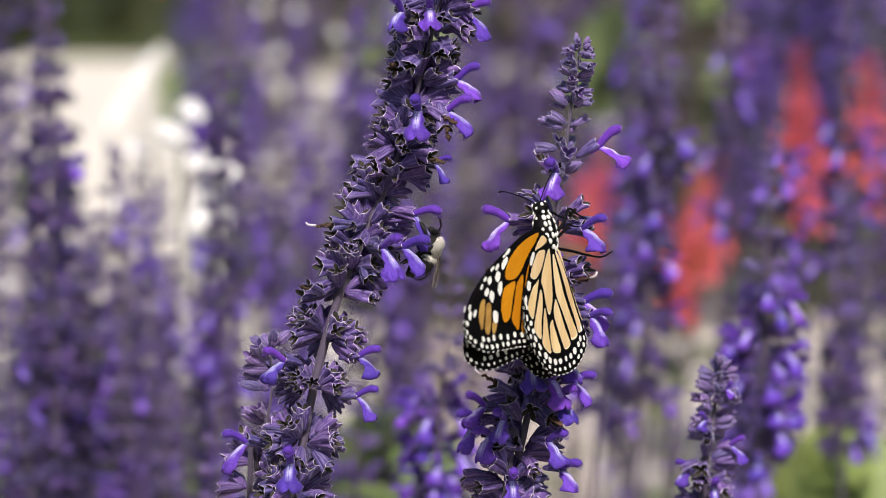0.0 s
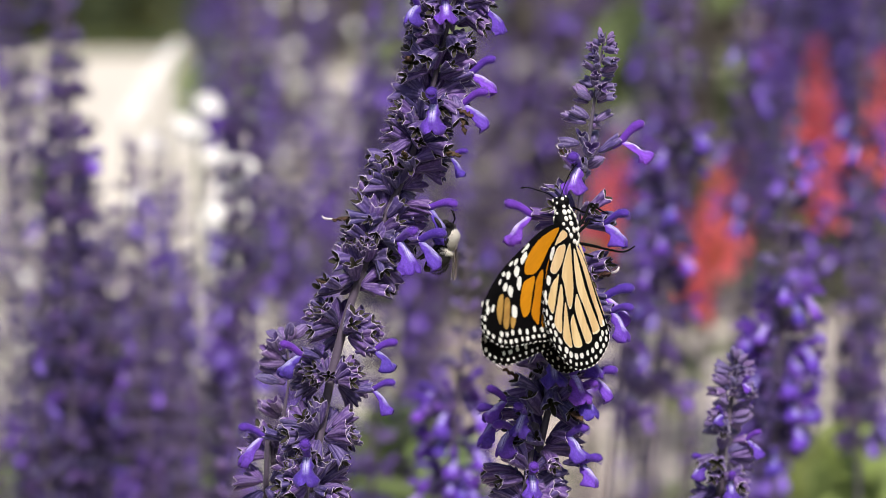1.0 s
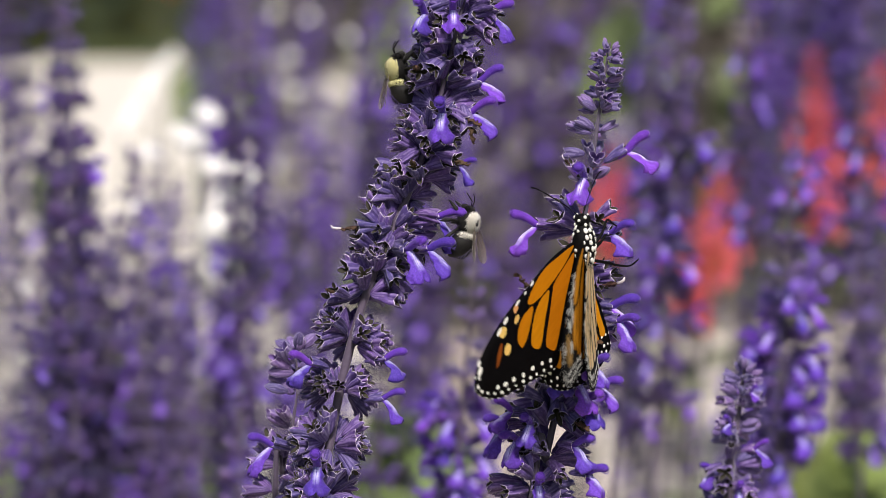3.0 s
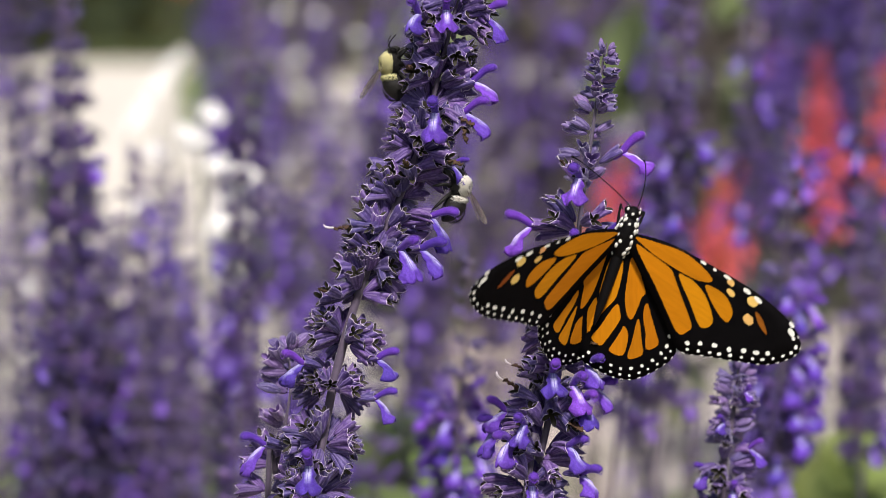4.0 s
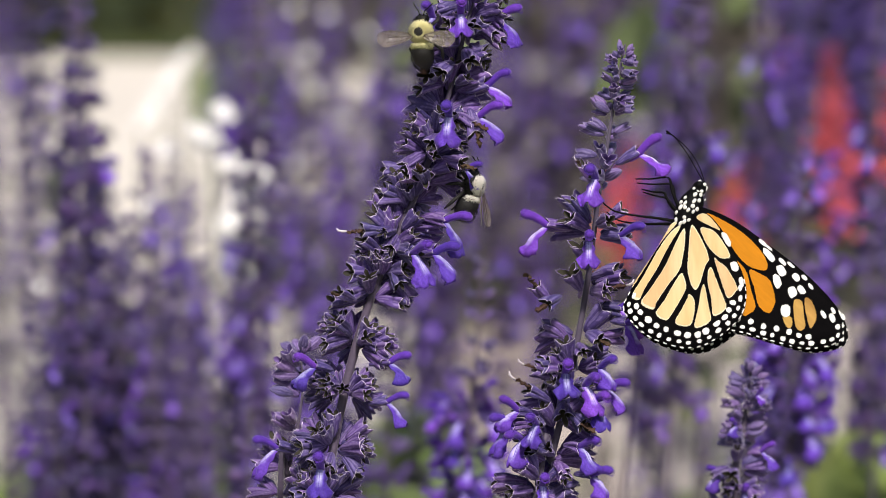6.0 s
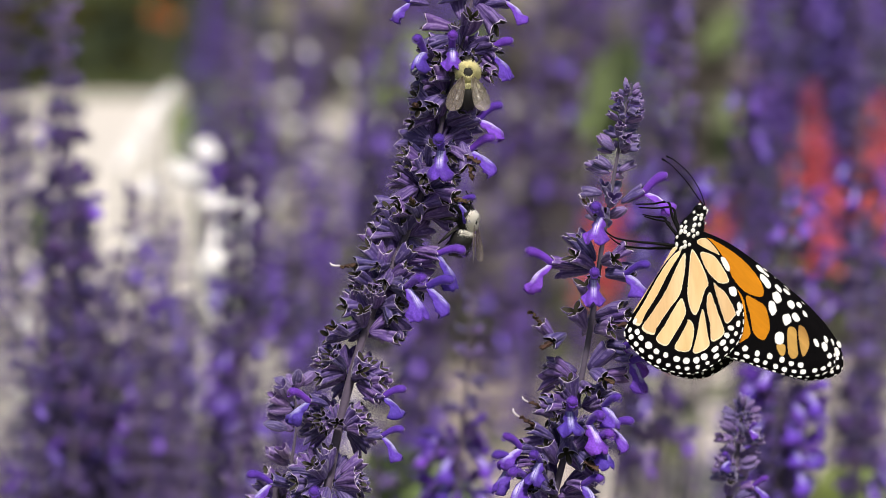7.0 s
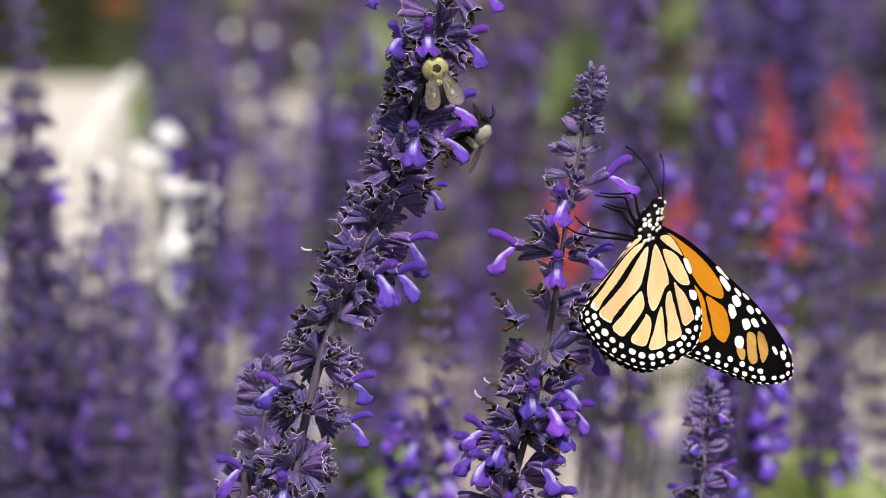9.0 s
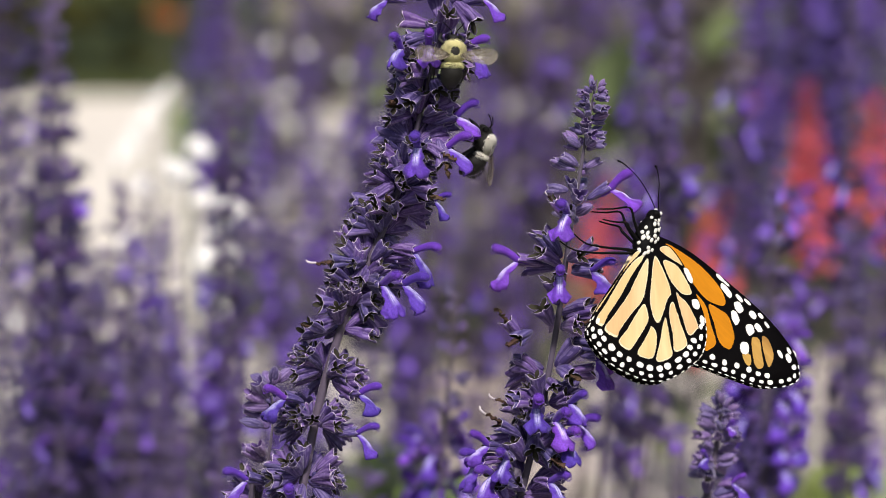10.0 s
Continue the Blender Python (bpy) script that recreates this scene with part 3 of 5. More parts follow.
# ---------------------------------------------------------------- the far plants of the bed
def far_template(name, label, category, seed, calyx, rim, hood, lip, height=0.68, spike_len=0.30, leaves=5, dense=1.0, bloom=1.0):
    """A whole flowering plant, stem, spike and leaves, rising from its base."""
    rnd = random.Random(seed)
    plant = thing(name, (0, 0, 0), label, category, "flower spikes of the bed")
    k = rnd.uniform(-0.02, 0.02)
    stem = [Vector((k * math.sin(i / 11 * 3), 0.01 * math.sin(i / 11 * 4 + seed), height * i / 11)) for i in range(12)]
    bm = bmesh.new()
    tube(bm, stem, [0.0022 * (1 - 0.7 * i / 11) for i in range(12)], 6, 0, 1, 0.1, 4)
    part("stem", bm, [STEM], plant)
    cal, hb, lb, lf = bmesh.new(), bmesh.new(), bmesh.new(), bmesh.new()

    def on(z):
        i = min(10, int(z / height * 11))
        return stem[i].lerp(stem[i + 1], z / height * 11 - i)

    z = height - 0.004
    step = 0.006
    while z > height - spike_len:
        f = min(1, (height - z) / 0.09)
        count = int((5 + 9 * f) * dense)
        sc = 0.55 + 0.5 * f
        turn = rnd.uniform(0, 3)
        for az, el in whorl_dirs(rnd, count, 0, 55):
            rad = Vector((math.cos(az + turn), math.sin(az + turn), 0))
            d = rad * math.cos(el) + Vector((0, 0, math.sin(el)))
            m = aim(on(z) + d * 0.002, d) @ pose(0, 0, 0, 0, 0, rnd.uniform(-90, 90))
            far_calyx_bm(rnd, 3, sc * rnd.uniform(0.85, 1.15), f < 0.35, cal, m)
            if f > 0.3 and rnd.random() < (0.10 + 0.04 * (seed % 4)) * dense * bloom:
                m = aim(on(z) + d * 0.007, rad * 0.95 + Vector((0, 0, 0.15)))
                tube(hb, [m @ (Vector((0, y, z)) * MM * 1.15) for y, z in ((0.2, 0), (1.3, 2.6), (2.0, 5.2), (1.6, 7.2))], [0.0012, 0.0014, 0.0016, 0.0006], 4)
                lip_bm(rnd, lb, m, 4, 4, 1.15)
        z -= step * rnd.uniform(0.9, 1.15)
        step = min(0.0135, step + 0.0012)
    for _ in range(leaves):
        z = rnd.uniform(0.06, height - spike_len - 0.01)
        az = rnd.uniform(0, 6.28)
        d = Vector((math.cos(az), math.sin(az), rnd.uniform(0.1, 0.7)))
        leaf_bm(lf, on(z), on(z) + d * rnd.uniform(0.035, 0.065), rnd.uniform(0.006, 0.011), 0.012)
    tagged(part("inflorescence", cal, [calyx, rim, THROAT_SHADE, calyx], plant), kind="stuff")
    tagged(part("blossom_crown", hb, hood, plant), kind="stuff")
    tagged(part("blossom_skirt", lb, lip, plant), kind="stuff")
    tagged(part("foliage", lf, LEAF, plant), kind="stuff")
    return plant


PETAL_FAR = material("petal_far_violet", (0.175, 0.088, 0.52), 0.55, 0.35, 300, 0.1, sheen=0.2, hue=0.007)
RED_CALYX = material("calyx_red", (0.62, 0.06, 0.06), 0.6, 0.3, 300, 0.2)
BLUE_LABEL = "violet-blue salvia spike with dusky calyces in the bed"
BLUES = [far_template("salvia_plant", BLUE_LABEL, "flower", 20 + i, CALYX, RIM, HOOD, PETAL_FAR, 0.68, 0.22 + 0.03 * (i % 3), dense=0.85 + 0.12 * (i % 3)) for i in range(6)]
DUSKY_PLANTS = [far_template("salvia_plant", "dusky salvia spike past its bloom, low in the bed", "flower", 28 + 4 * i, CALYX, RIM, HOOD, PETAL_FAR, 0.68, 0.24, dense=1.0, bloom=0.2) for i in range(2)]
REDS = [far_template("red_salvia_plant", "bright red salvia spike among the violet ones", "flower", 40 + i, RED_CALYX, RED, RED, RED, 0.6, 0.075, dense=1.9) for i in range(2)]
ORANGES = [far_template("orange_flower_plant", "orange flower spike at the back of the bed", "flower", 50, ORANGE_PETAL, ORANGE_PETAL, ORANGE_PETAL, ORANGE_PETAL, 0.6, 0.05, dense=2.0)]
used = {}


def plant_at(templates, i, a, b, d, lean=0.0, height=None, turn=None, away=0.0):
    """Stands a plant of the bed so that its tip lies at the bearing, d metres ahead."""
    src = templates[i % len(templates)]
    tip = site(a, b, d)
    s = tip.z / (height * math.cos(radians(lean)))
    rnd = random.Random(i * 7 + int(a))
    m = Matrix.Translation((tip.x - math.tan(radians(lean)) * tip.z, tip.y, 0)) @ pose(0, 0, 0, away, lean, 0) @ pose(0, 0, 0, 0, 0, rnd.uniform(0, 360)) @ Matrix.Diagonal((s, s, s, 1))
    if src.name not in used:
        used[src.name] = 1
        src.matrix_basis = m
        return src
    return copy_thing_plain(src, m)


def copy_thing_plain(src, m):
    """A copy of a plant that is itself already scaled in place."""
    keep = src.matrix_basis.copy()
    src.matrix_basis = Matrix.Identity(4)
    c = copy_thing(src, Matrix.Identity(4))
    c.matrix_basis = m
    src.matrix_basis = keep
    return c


# tip's bearing, distance ahead, lean in degrees
ROW_NEAR = [
            (1540, 80, 1.75, -2), (205, 270, 1.75, 4), (415, 530, 1.6, 1), (330, 430, 1.72, 2),
            (400, -40, 2.75, 1), (515, 250, 1.85, 3), (650, -20, 1.9, 3), (490, 420, 1.7, -1), (560, 560, 1.8, 2),
            (665, 300, 1.9, 2), 
            (955, -60, 2.1, 1), (380, 470, 1.8, -2), (290, 455, 1.85, 1), (1130, 30, 1.95, 2), (232, 250, 1.78, 4), (262, 350, 1.72, 2), (150, 360, 1.76, 2), (545, 100, 2.5, 1), (600, 60, 2.7, -2), (570, 190, 2.4, 2)]
for i, (a, b, d, lean) in enumerate(ROW_NEAR):
    plant_at(BLUES, i, a, b, d, lean, 0.68)
for i, (a, b, d, lean) in enumerate(((78, 440, 1.7, 0), (112, 520, 1.62, 2), (215, 480, 1.7, -2), (250, 560, 1.6, 2), (8, 480, 1.5, -4), (150, 450, 1.66, -1), (60, 400, 1.8, 1), (178, 430, 1.75, 1), (100, 420, 1.85, -1), (195, 400, 1.9, 0), (1530, 330, 1.75, 0), (1565, 380, 1.7, 1), (1490, 420, 1.8, 2))):
    plant_at(DUSKY_PLANTS, i, a, b, d, lean, 0.68)
rnd = random.Random(77)
for i in range(250):
    near = i < 80
    d = rnd.uniform(1.55, 2.25) if near else rnd.uniform(2.6, 4.0)
    a = rnd.uniform(-560, 2130)
    tip_z = rnd.uniform(0.42, 0.68) if near else rnd.uniform(0.30, 0.62)
    b = 441 + FOCAL * math.tan(math.atan2(EYE.z - tip_z, d) - TILT)
    if near and 100 < a < 470 and b < 470:
        # lower plants before the open view to the path
        d = rnd.uniform(1.55, 1.9)
        b = rnd.uniform(470, 700) if a > 200 else rnd.uniform(330, 600)
        if rnd.random() < 0.62:
            continue
    if (not near and (50 < a < 330 or (1130 < a < 1290 or a > 1480) and rnd.random() < 0.45)) or (1130 < a < 1290 and d < 3.4) or (a > 1390 and (near or tip_z < 0.52)) or (1130 < a < 1290 and tip_z < 0.5) or (near and 430 < a < 640 and rnd.random() < 0.65) or (near and 790 < a < 1120 and rnd.random() < 0.6) or (not near and 780 < a < 1190 and i % 5 < 2):
        continue
    plant_at(DUSKY_PLANTS if near and a < 320 else BLUES, rnd.randrange(6), a, b, d, rnd.uniform(-2, 2) if 80 < a < 600 else rnd.uniform(-6, 8), 0.68)
for i in range(26):
    plant_at(DUSKY_PLANTS, i, 560 * (i + rnd.uniform(0, 0.8)) / 26 - 60, rnd.uniform(480, 760), rnd.uniform(1.62, 2.2), rnd.uniform(-3, 3), 0.68)
for i in range(26):
    d = rnd.uniform(2.35, 3.0)
    if 1 < i < 12:
        continue
    plant_at(BLUES, rnd.randrange(6), 1120 + 470 * (i + rnd.uniform(0, 1)) / 26, 441 + FOCAL * math.tan(math.atan2(EYE.z - rnd.uniform(0.5, 0.66), d) - TILT), d, rnd.uniform(-5, 5), 0.68)
for i, (a, b, d, lean) in enumerate([(1022, 310, 2.4, 3), (1058, 285, 2.3, 4), (1255, 300, 2.15, 3), (1282, 285, 2.2, 2), (1215, 390, 2.15, 2), (1535, 120, 2.2, 1), (1440, 190, 2.15, 3), (1425, 85, 2.36, 2), (1400, 160, 2.44, 4), (1445, 120, 2.44, 0), (1540, 95, 2.36, -2), (1570, 130, 2.44, 3), (1230, 300, 2.36, 5), (1235, 330, 2.44, 4),
                                     (1180, 370, 2.36, 3), (1075, 250, 2.44, 6), (1415, 250, 2.44, 1), (1500, 100, 2.48, 2), (1478, 190, 2.52, 0), (1552, 210, 2.44, 3), (1205, 440, 2.44, 2)]):
    plant_at(REDS, i, a, b, d, lean, 0.6)
for i, (a, b, d, lean) in enumerate(((1338, 20, 3.0, 2), (1318, 45, 3.1, 3), (285, -62, 4.6, 0), (262, -66, 4.7, 2))):
    plant_at(ORANGES, i, a, b, d, lean, 0.6)


# ---------------------------------------------------------------- white flowers by the path
def white_plant(at, tops, label, seed, bloom=1.0):
    rnd = random.Random(seed)
    plant = thing("white_flower_plant", at, label, "flower", "white flowers")
    st, lf = bmesh.new(), bmesh.new()
    for q, (c, r, n) in enumerate(tops):
        c = c - at
        if q % 5 == 0:
            tube(st, spline([Vector((0, 0, 0)), Vector((c.x * 0.6, c.y * 0.6, c.z * 0.5)), c], 4), [0.0010] * 9, 6)
        for i in range(1):
            p = c * rnd.uniform(0.3, 0.7)
            d = Vector((rnd.uniform(-1, 1), rnd.uniform(-1, 1), rnd.uniform(-0.1, 0.6))).normalized()
            leaf_bm(lf, p, p + d * 0.05, 0.011, 0.01)
        for k in range(n):
            d = Vector((rnd.gauss(0, 0.3), rnd.gauss(0, 0.3) - 1.2, rnd.gauss(0, 0.3) + 1.0)).normalized()
            q = Vector((rnd.gauss(0, 1), -1.3, rnd.gauss(0, 1))).normalized() * rnd.uniform(0.6, 1.2)
            p = c + Vector((q.x * r[0], q.y * r[0], q.z * r[1]))
            bm = bmesh.new()
            m = aim(p, d)
            for j in range(5):
                a = 2 * math.pi * j / 5 + k
                e, f = Vector((math.cos(a), math.sin(a), 0)), Vector((-math.sin(a), math.cos(a), 0))
                bm.faces.new([bm.verts.new(m @ ((e * x + f * y + Vector((0, 0, z))) * 0.012 * bloom)) for x, y, z in ((0.05, 0, 0), (0.45, -0.38, 0.10), (0.8, -0.36, 0.13), (1, -0.1, 0.10), (1, 0.1, 0.10), (0.8, 0.36, 0.15), (0.45, 0.38, 0.12))])
            part("white_bloom", bm, WHITE_PETAL, plant)
    part("stem", st, STEM_GREEN, plant)
    part("foliage", lf, LEAF, plant)


white_plant(ground_under(372, 400, 2.0), [(site(392, 305, 2.0), (0.006, 0.006), 5), (site(384, 345, 2.01), (0.009, 0.008), 10), (site(372, 390, 2.0), (0.010, 0.008), 14), (site(362, 430, 2.01), (0.008, 0.008), 9), (site(366, 475, 2.01), (0.006, 0.008), 7),
                                         (site(318, 238, 2.05), (0.009, 0.006), 6), (site(352, 196, 2.05), (0.010, 0.005), 2), (site(238, 268, 2.0), (0.006, 0.009), 2), (site(214, 338, 2.0), (0.005, 0.010), 3), (site(345, 285, 2.02), (0.016, 0.006), 2)],
            "plant with clustered white blooms behind the salvias", 3, 0.44)
white_plant(ground_under(200, 300, 2.7), [(site(196 + 8.5 * k, 220 - 13 * k, 2.7 + 0.002 * k), (0.003 + 0.0012 * (k % 3), 0.003), 3) for k in range(11)],
            "slanting spray of white blooms beside the path", 4, 0.24)
# added plant: each white bloom blurs into one pale highlight disc
white_plant(ground_under(500, 300, 2.9), [(site(a, b, 2.9), (0.004, 0.004), 1) for a, b in ((490, 88), (470, 12), (505, 158), (462, 285), (600, 55), (545, 215), (585, 330), (440, 205), (655, 150), (528, 20))],
            "thin added plant, its small white blooms standing for blurred highlight discs", 6, 0.30)
# likewise added low down, one bloom for each blurred highlight
white_plant(ground_under(300, 700, 1.9), [(site(a, b, 1.9), (0.003, 0.003), 1) for a, b in ((270, 680), (368, 665), (405, 775), (232, 790), (18, 500), (14, 610), (300, 560), (22, 720))],
            "low thin added plant, its pale blooms standing for blurred highlight discs", 7, 0.22)


# ---------------------------------------------------------------- the two spikes in focus and their neighbours
A_LINE = line_to_ground([site(a, b) for a, b in ((812, -190), (796, -70), (772, 30), (744, 140), (710, 260), (668, 365), (632, 440), (600, 525), (574, 610), (548, 720), (520, 870), (496, 1010))], -0.03, 0.0)
A_WHORLS = [(level(b), c, s, k) for b, c, s, k in (
    (-186, 6, 0.5, "bud"), (-172, 8, 0.6, "bud"), (-155, 8, 0.7, "bud"), (-135, 9, 0.8, "young"), (-112, 7, 0.95, "young"), (-68, 8, 1.15, "open"), (-12, 8, 1.2, "open"),
    (28, 14, 1.05, "open"), (68, 15, 1.05, "open"), (105, 16, 1.05, "open"), (142, 16, 1.05, "open"), (180, 16, 1.05, "open"), (220, 16, 1.05, "open"), (262, 16, 1.05, "open"), (305, 17, 1.05, "open"),
    (350, 18, 1.1, "open"), (398, 20, 1.1, "open"), (440, 20, 1.1, "open"), (480, 16, 1.05, "open"), (512, 16, 1.05, "open"), (597, 40, 0.98, "side"), (683, 34, 0.92, "side"), (780, 42, 1.0, "side"),
    (866, 38, 0.98, "side"), (950, 30, 1.0, "side"))]
# bearing, how far before the stem, direction (right, up, near), size
A_FLOWERS = [(850, -67, 0.002, 1, 0.2, 0.2, 1.0), (690, -66, 0.002, -1, 0.1, 0.3, 0.9), (712, 22, 0.008, -0.35, 0.2, 0.9, 1.0), (760, 15, 0.010, 0.05, 0.2, 1, 1.0), (822, 22, 0.002, 1, 0.1, 0.25, 1.05), (804, 143, 0.003, 1, 0.25, 0.3, 1.1), (788, 198, 0.006, 1, 0.2, 0.35, 1.15),
             (740, 196, 0.013, -0.1, 0.1, 1, 1.15), (766, 290, 0.004, 1, 0.0, 0.3, 0.75), (728, 380, 0.004, 1, -0.15, 0.3, 1.15), (676, 438, 0.009, 0.6, 0.0, 0.8, 1.15), (712, 438, 0.007, 0.9, 0.0, 0.45, 1.15),
             (505, 640, 0.006, -0.8, 0.15, 0.5, 1.0), (632, 632, 0.004, 1, 0.1, 0.2, 0.95), (628, 702, 0.005, 1, 0.05, 0.3, 0.95), (514, 820, 0.011, -0.05, 0.2, 1, 1.15)]
A_DRY = [(782, 206, 0.008, 0.7, -0.3, 0.4, 1.2, False), (788, 222, 0.008, 0.3, -1, 0.3, 1.1, False), (700, 120, 0.011, -0.3, 0.3, 1, 1.0, False), (590, 399, 0.006, -1, -0.05, 0.2, 1.15, True),
         (762, 280, 0.009, 0.8, -0.3, 0.6, 1.2, False), (690, 293, 0.012, -0.2, 0.5, 0.8, 0.9, False), (545, 512, 0.010, -0.6, 0.2, 0.7, 0.8, False)]
SPIKE_A = spike("salvia_plant", "tall leaning violet salvia spike packed with dusky star-mouthed calyces", A_LINE, A_WHORLS, A_FLOWERS, 5, 0.00095, 1.0, A_DRY)

B_LINE = line_to_ground([site(a, b) for a, b in ((1030, 66), (1022, 110), (1012, 180), (1000, 270), (988, 360), (978, 460), (965, 560), (945, 680), (920, 800), (893, 920))], -0.02, 0.0)
B_WHORLS = [(level(b), c, s, k) for b, c, s, k in (
    (80, 7, 0.34, "bud"), (87, 8, 0.38, "young"), (98, 10, 0.42, "young"), (116, 10, 0.48, "young"), (137, 10, 0.53, "young"), (162, 10, 0.60, "young"), (190, 9, 0.66, "young"), (228, 8, 0.74, "young"),
    (275, 5, 0.88, "young"), (315, 4, 0.9, "young"), (395, 7, 1.2, "open"), (480, 6, 1.15, "open"), (505, 4, 1.1, "open"), (590, 9, 1.2, "open"), (645, 10, 1.1, "open"),
    (700, 14, 1.15, "open"), (745, 14, 1.1, "open"), (800, 18, 1.15, "open"), (850, 18, 1.15, "open"), (900, 16, 1.1, "open"))]
B_FLOWERS = [(1056, 262, 0.002, 1, 0.45, 0.2, 1.15), (985, 305, 0.009, -0.3, 0.1, 1, 1.1), (905, 392, 0.002, -1, 0.1, 0.3, 1.2), (1030, 405, 0.006, 0.8, 0.1, 0.5, 1.1), (975, 415, 0.009, 0.0, 0.0, 1, 1.0),
             (1030, 535, 0.004, 1, 0.05, 0.3, 1.2), (1045, 560, 0.006, 0.7, -0.1, 0.6, 1.0), (940, 650, 0.010, 0.1, 0.1, 1, 1.1), (975, 672, 0.010, 0.4, 0.1, 0.8, 1.1), (1010, 675, 0.004, 1, 0.0, 0.3, 1.0),
             (852, 745, 0.005, -0.8, 0.0, 0.5, 1.1), (870, 770, 0.008, -0.6, -0.1, 0.8, 1.1), (968, 780, 0.007, 0.7, 0.0, 0.7, 1.05), (1000, 640, 0.008, 0.6, 0.1, 0.8, 1.0), (990, 700, 0.009, 0.5, 0.0, 0.8, 1.05), (860, 720, 0.006, -0.8, 0.2, 0.6, 1.0), (892, 742, 0.010, -0.3, 0.0, 0.9, 1.0), (990, 830, 0.006, 0.8, 0.0, 0.6, 1.0), (905, 850, 0.010, 0.1, 0.1, 1, 1.0)]
B_DRY = [(885, 500, 0.006, -0.6, 0.7, 0.3, 1.2, False), (905, 530, 0.009, -0.5, -0.3, 0.7, 1.3, False), (880, 680, 0.006, -0.8, 0.5, 0.3, 1.2, True), (890, 645, 0.006, -0.9, 0.4, 0.3, 0.9, True),
         (1015, 500, 0.006, 0.7, 0.2, 0.6, 1.3, True), (1000, 590, 0.009, 0.5, -0.2, 0.8, 1.2, False), (960, 285, 0.006, -0.6, 0.7, 0.4, 0.6, True), (975, 740, 0.010, 0.5, -0.3, 0.8, 1.3, False)]
SPIKE_B = spike("salvia_plant", "slender violet salvia spike with a budding tip under the butterfly", B_LINE, B_WHORLS, B_FLOWERS, 9, 0.00075, 1.0, B_DRY)

C_LINE = line_to_ground([site(a, b, 1.12) for a, b in ((1275, 640), (1268, 700), (1255, 790), (1245, 900))], -0.01, 0.01)
C_WHORLS = [(level(b) - 0.0122 - (b - 441) * 0.92e-5, c, s, k) for b, c, s, k in ((645, 4, 0.4, "bud"), (654, 5, 0.5, "bud"), (664, 7, 0.5, "young"), (677, 8, 0.58, "young"), (694, 9, 0.62, "young"), (712, 9, 0.66, "young"), (735, 9, 0.72, "young"), (754, 9, 0.74, "young"), (772, 8, 0.8, "young"),
                                                             (812, 8, 0.85, "open"), (850, 8, 0.9, "open"), (890, 9, 0.95, "open"), (930, 8, 1, "open"))]
C_FLOWERS = [(1225, 832, -0.068, -0.8, 0.15, 0.4, 0.8), (1290, 790, -0.068, 0.8, 0.2, 0.4, 0.75), (1262, 862, -0.062, 0.1, 0.1, 0.9, 0.8), (1250, 745, -0.064, -0.5, 0.3, 0.8, 0.6), (1285, 690, -0.064, 0.5, 0.3, 0.8, 0.5)]
spike("salvia_plant", "short budding salvia spike, deep violet, low in the bed", C_LINE, C_WHORLS, C_FLOWERS, 13, 0.0010)

E_LINE = line_to_ground([site(a, b, 1.07) for a, b in ((478, 618), (482, 680), (470, 760), (455, 830), (440, 930))], -0.01, 0.02)
E_WHORLS = [(level(b) - 0.003, c, s, k) for b, c, s, k in ((624, 6, 0.7, "bud"), (655, 7, 0.9, "young"), (700, 7, 0.9, "young"), (760, 6, 0.9, "young"), (830, 8, 1, "open"), (880, 8, 1, "open"))]
E_FLOWERS = [(440, 785, 0.0, -0.9, 0.1, 0.4, 1.1)]
spike("salvia_plant", "thin salvia spike with few lilac buds beside the tall one", E_LINE, E_WHORLS, E_FLOWERS, 17, 0.0006)


def mid_spike(a, b, d, lean, length, seed, label, bloom, slim=1.0):
    """A whole plant a little behind the near spikes, calyx by calyx."""
    rnd = random.Random(seed)
    tip = site(a, b, d)
    foot = Vector((tip.x - math.tan(radians(lean)) * tip.z, tip.y + 0.01, 0))
    axis = [tip, tip.lerp(foot, 0.25) + Vector((rnd.uniform(-0.004, 0.004), 0, 0)), tip.lerp(foot, 0.6), foot]
    whorls, z, step = [], tip.z - 0.002, 0.004
    while z > tip.z - length:
        f = min(1, (tip.z - z) / 0.08)
        whorls.append((z, int((5 + 10 * f) * (1 if slim == 1 else 0.75)), (0.45 + 0.6 * f) * slim, "bud" if f < 0.3 else "young" if f < 0.6 else "open"))
        z -= step * rnd.uniform(0.9, 1.15)
        step = min(0.0135 if slim == 1 else 0.0088, step + 0.0014)
    plant = spike("salvia_plant", label, axis, whorls, (), seed, 0.0013, 1.0, (), bloom, True)
    lf = bmesh.new()
    for _ in range(10):
        z = rnd.uniform(0.05, min(0.36, tip.z - length - 0.02))
        p = foot.lerp(tip, z / tip.z) - foot
        az = rnd.uniform(0, 6.28)
        leaf_bm(lf, p, p + Vector((math.cos(az), math.sin(az), 0.4)) * rnd.uniform(0.035, 0.06), 0.009, 0.012)
    tagged(part("foliage", lf, LEAF, plant), kind="stuff")


mid_spike(1366, 270, 1.36, 1, 0.10, 71, "violet salvia spike with many open flowers in the bed", 0.6)
mid_spike(800, 455, 1.33, 2, 0.17, 72, "violet salvia spike in full flower between the two tall ones", 0.85)
mid_spike(1196, 745, 1.5, 3, 0.02, 90, "low dusky salvia spike with few calyces", 0.1, 0.7)
mid_spike(386, 690, 1.38, -1, 0.13, 73, "dusky salvia spike past its bloom", 0.03)
mid_spike(1180, -60, 1.5, 4, 0.16, 74, "tall dusky salvia spike with a few flowers", 0.16)
mid_spike(92, -60, 1.5, 0.5, 0.21, 75, "tall dusky salvia spike past its bloom", 0.05)
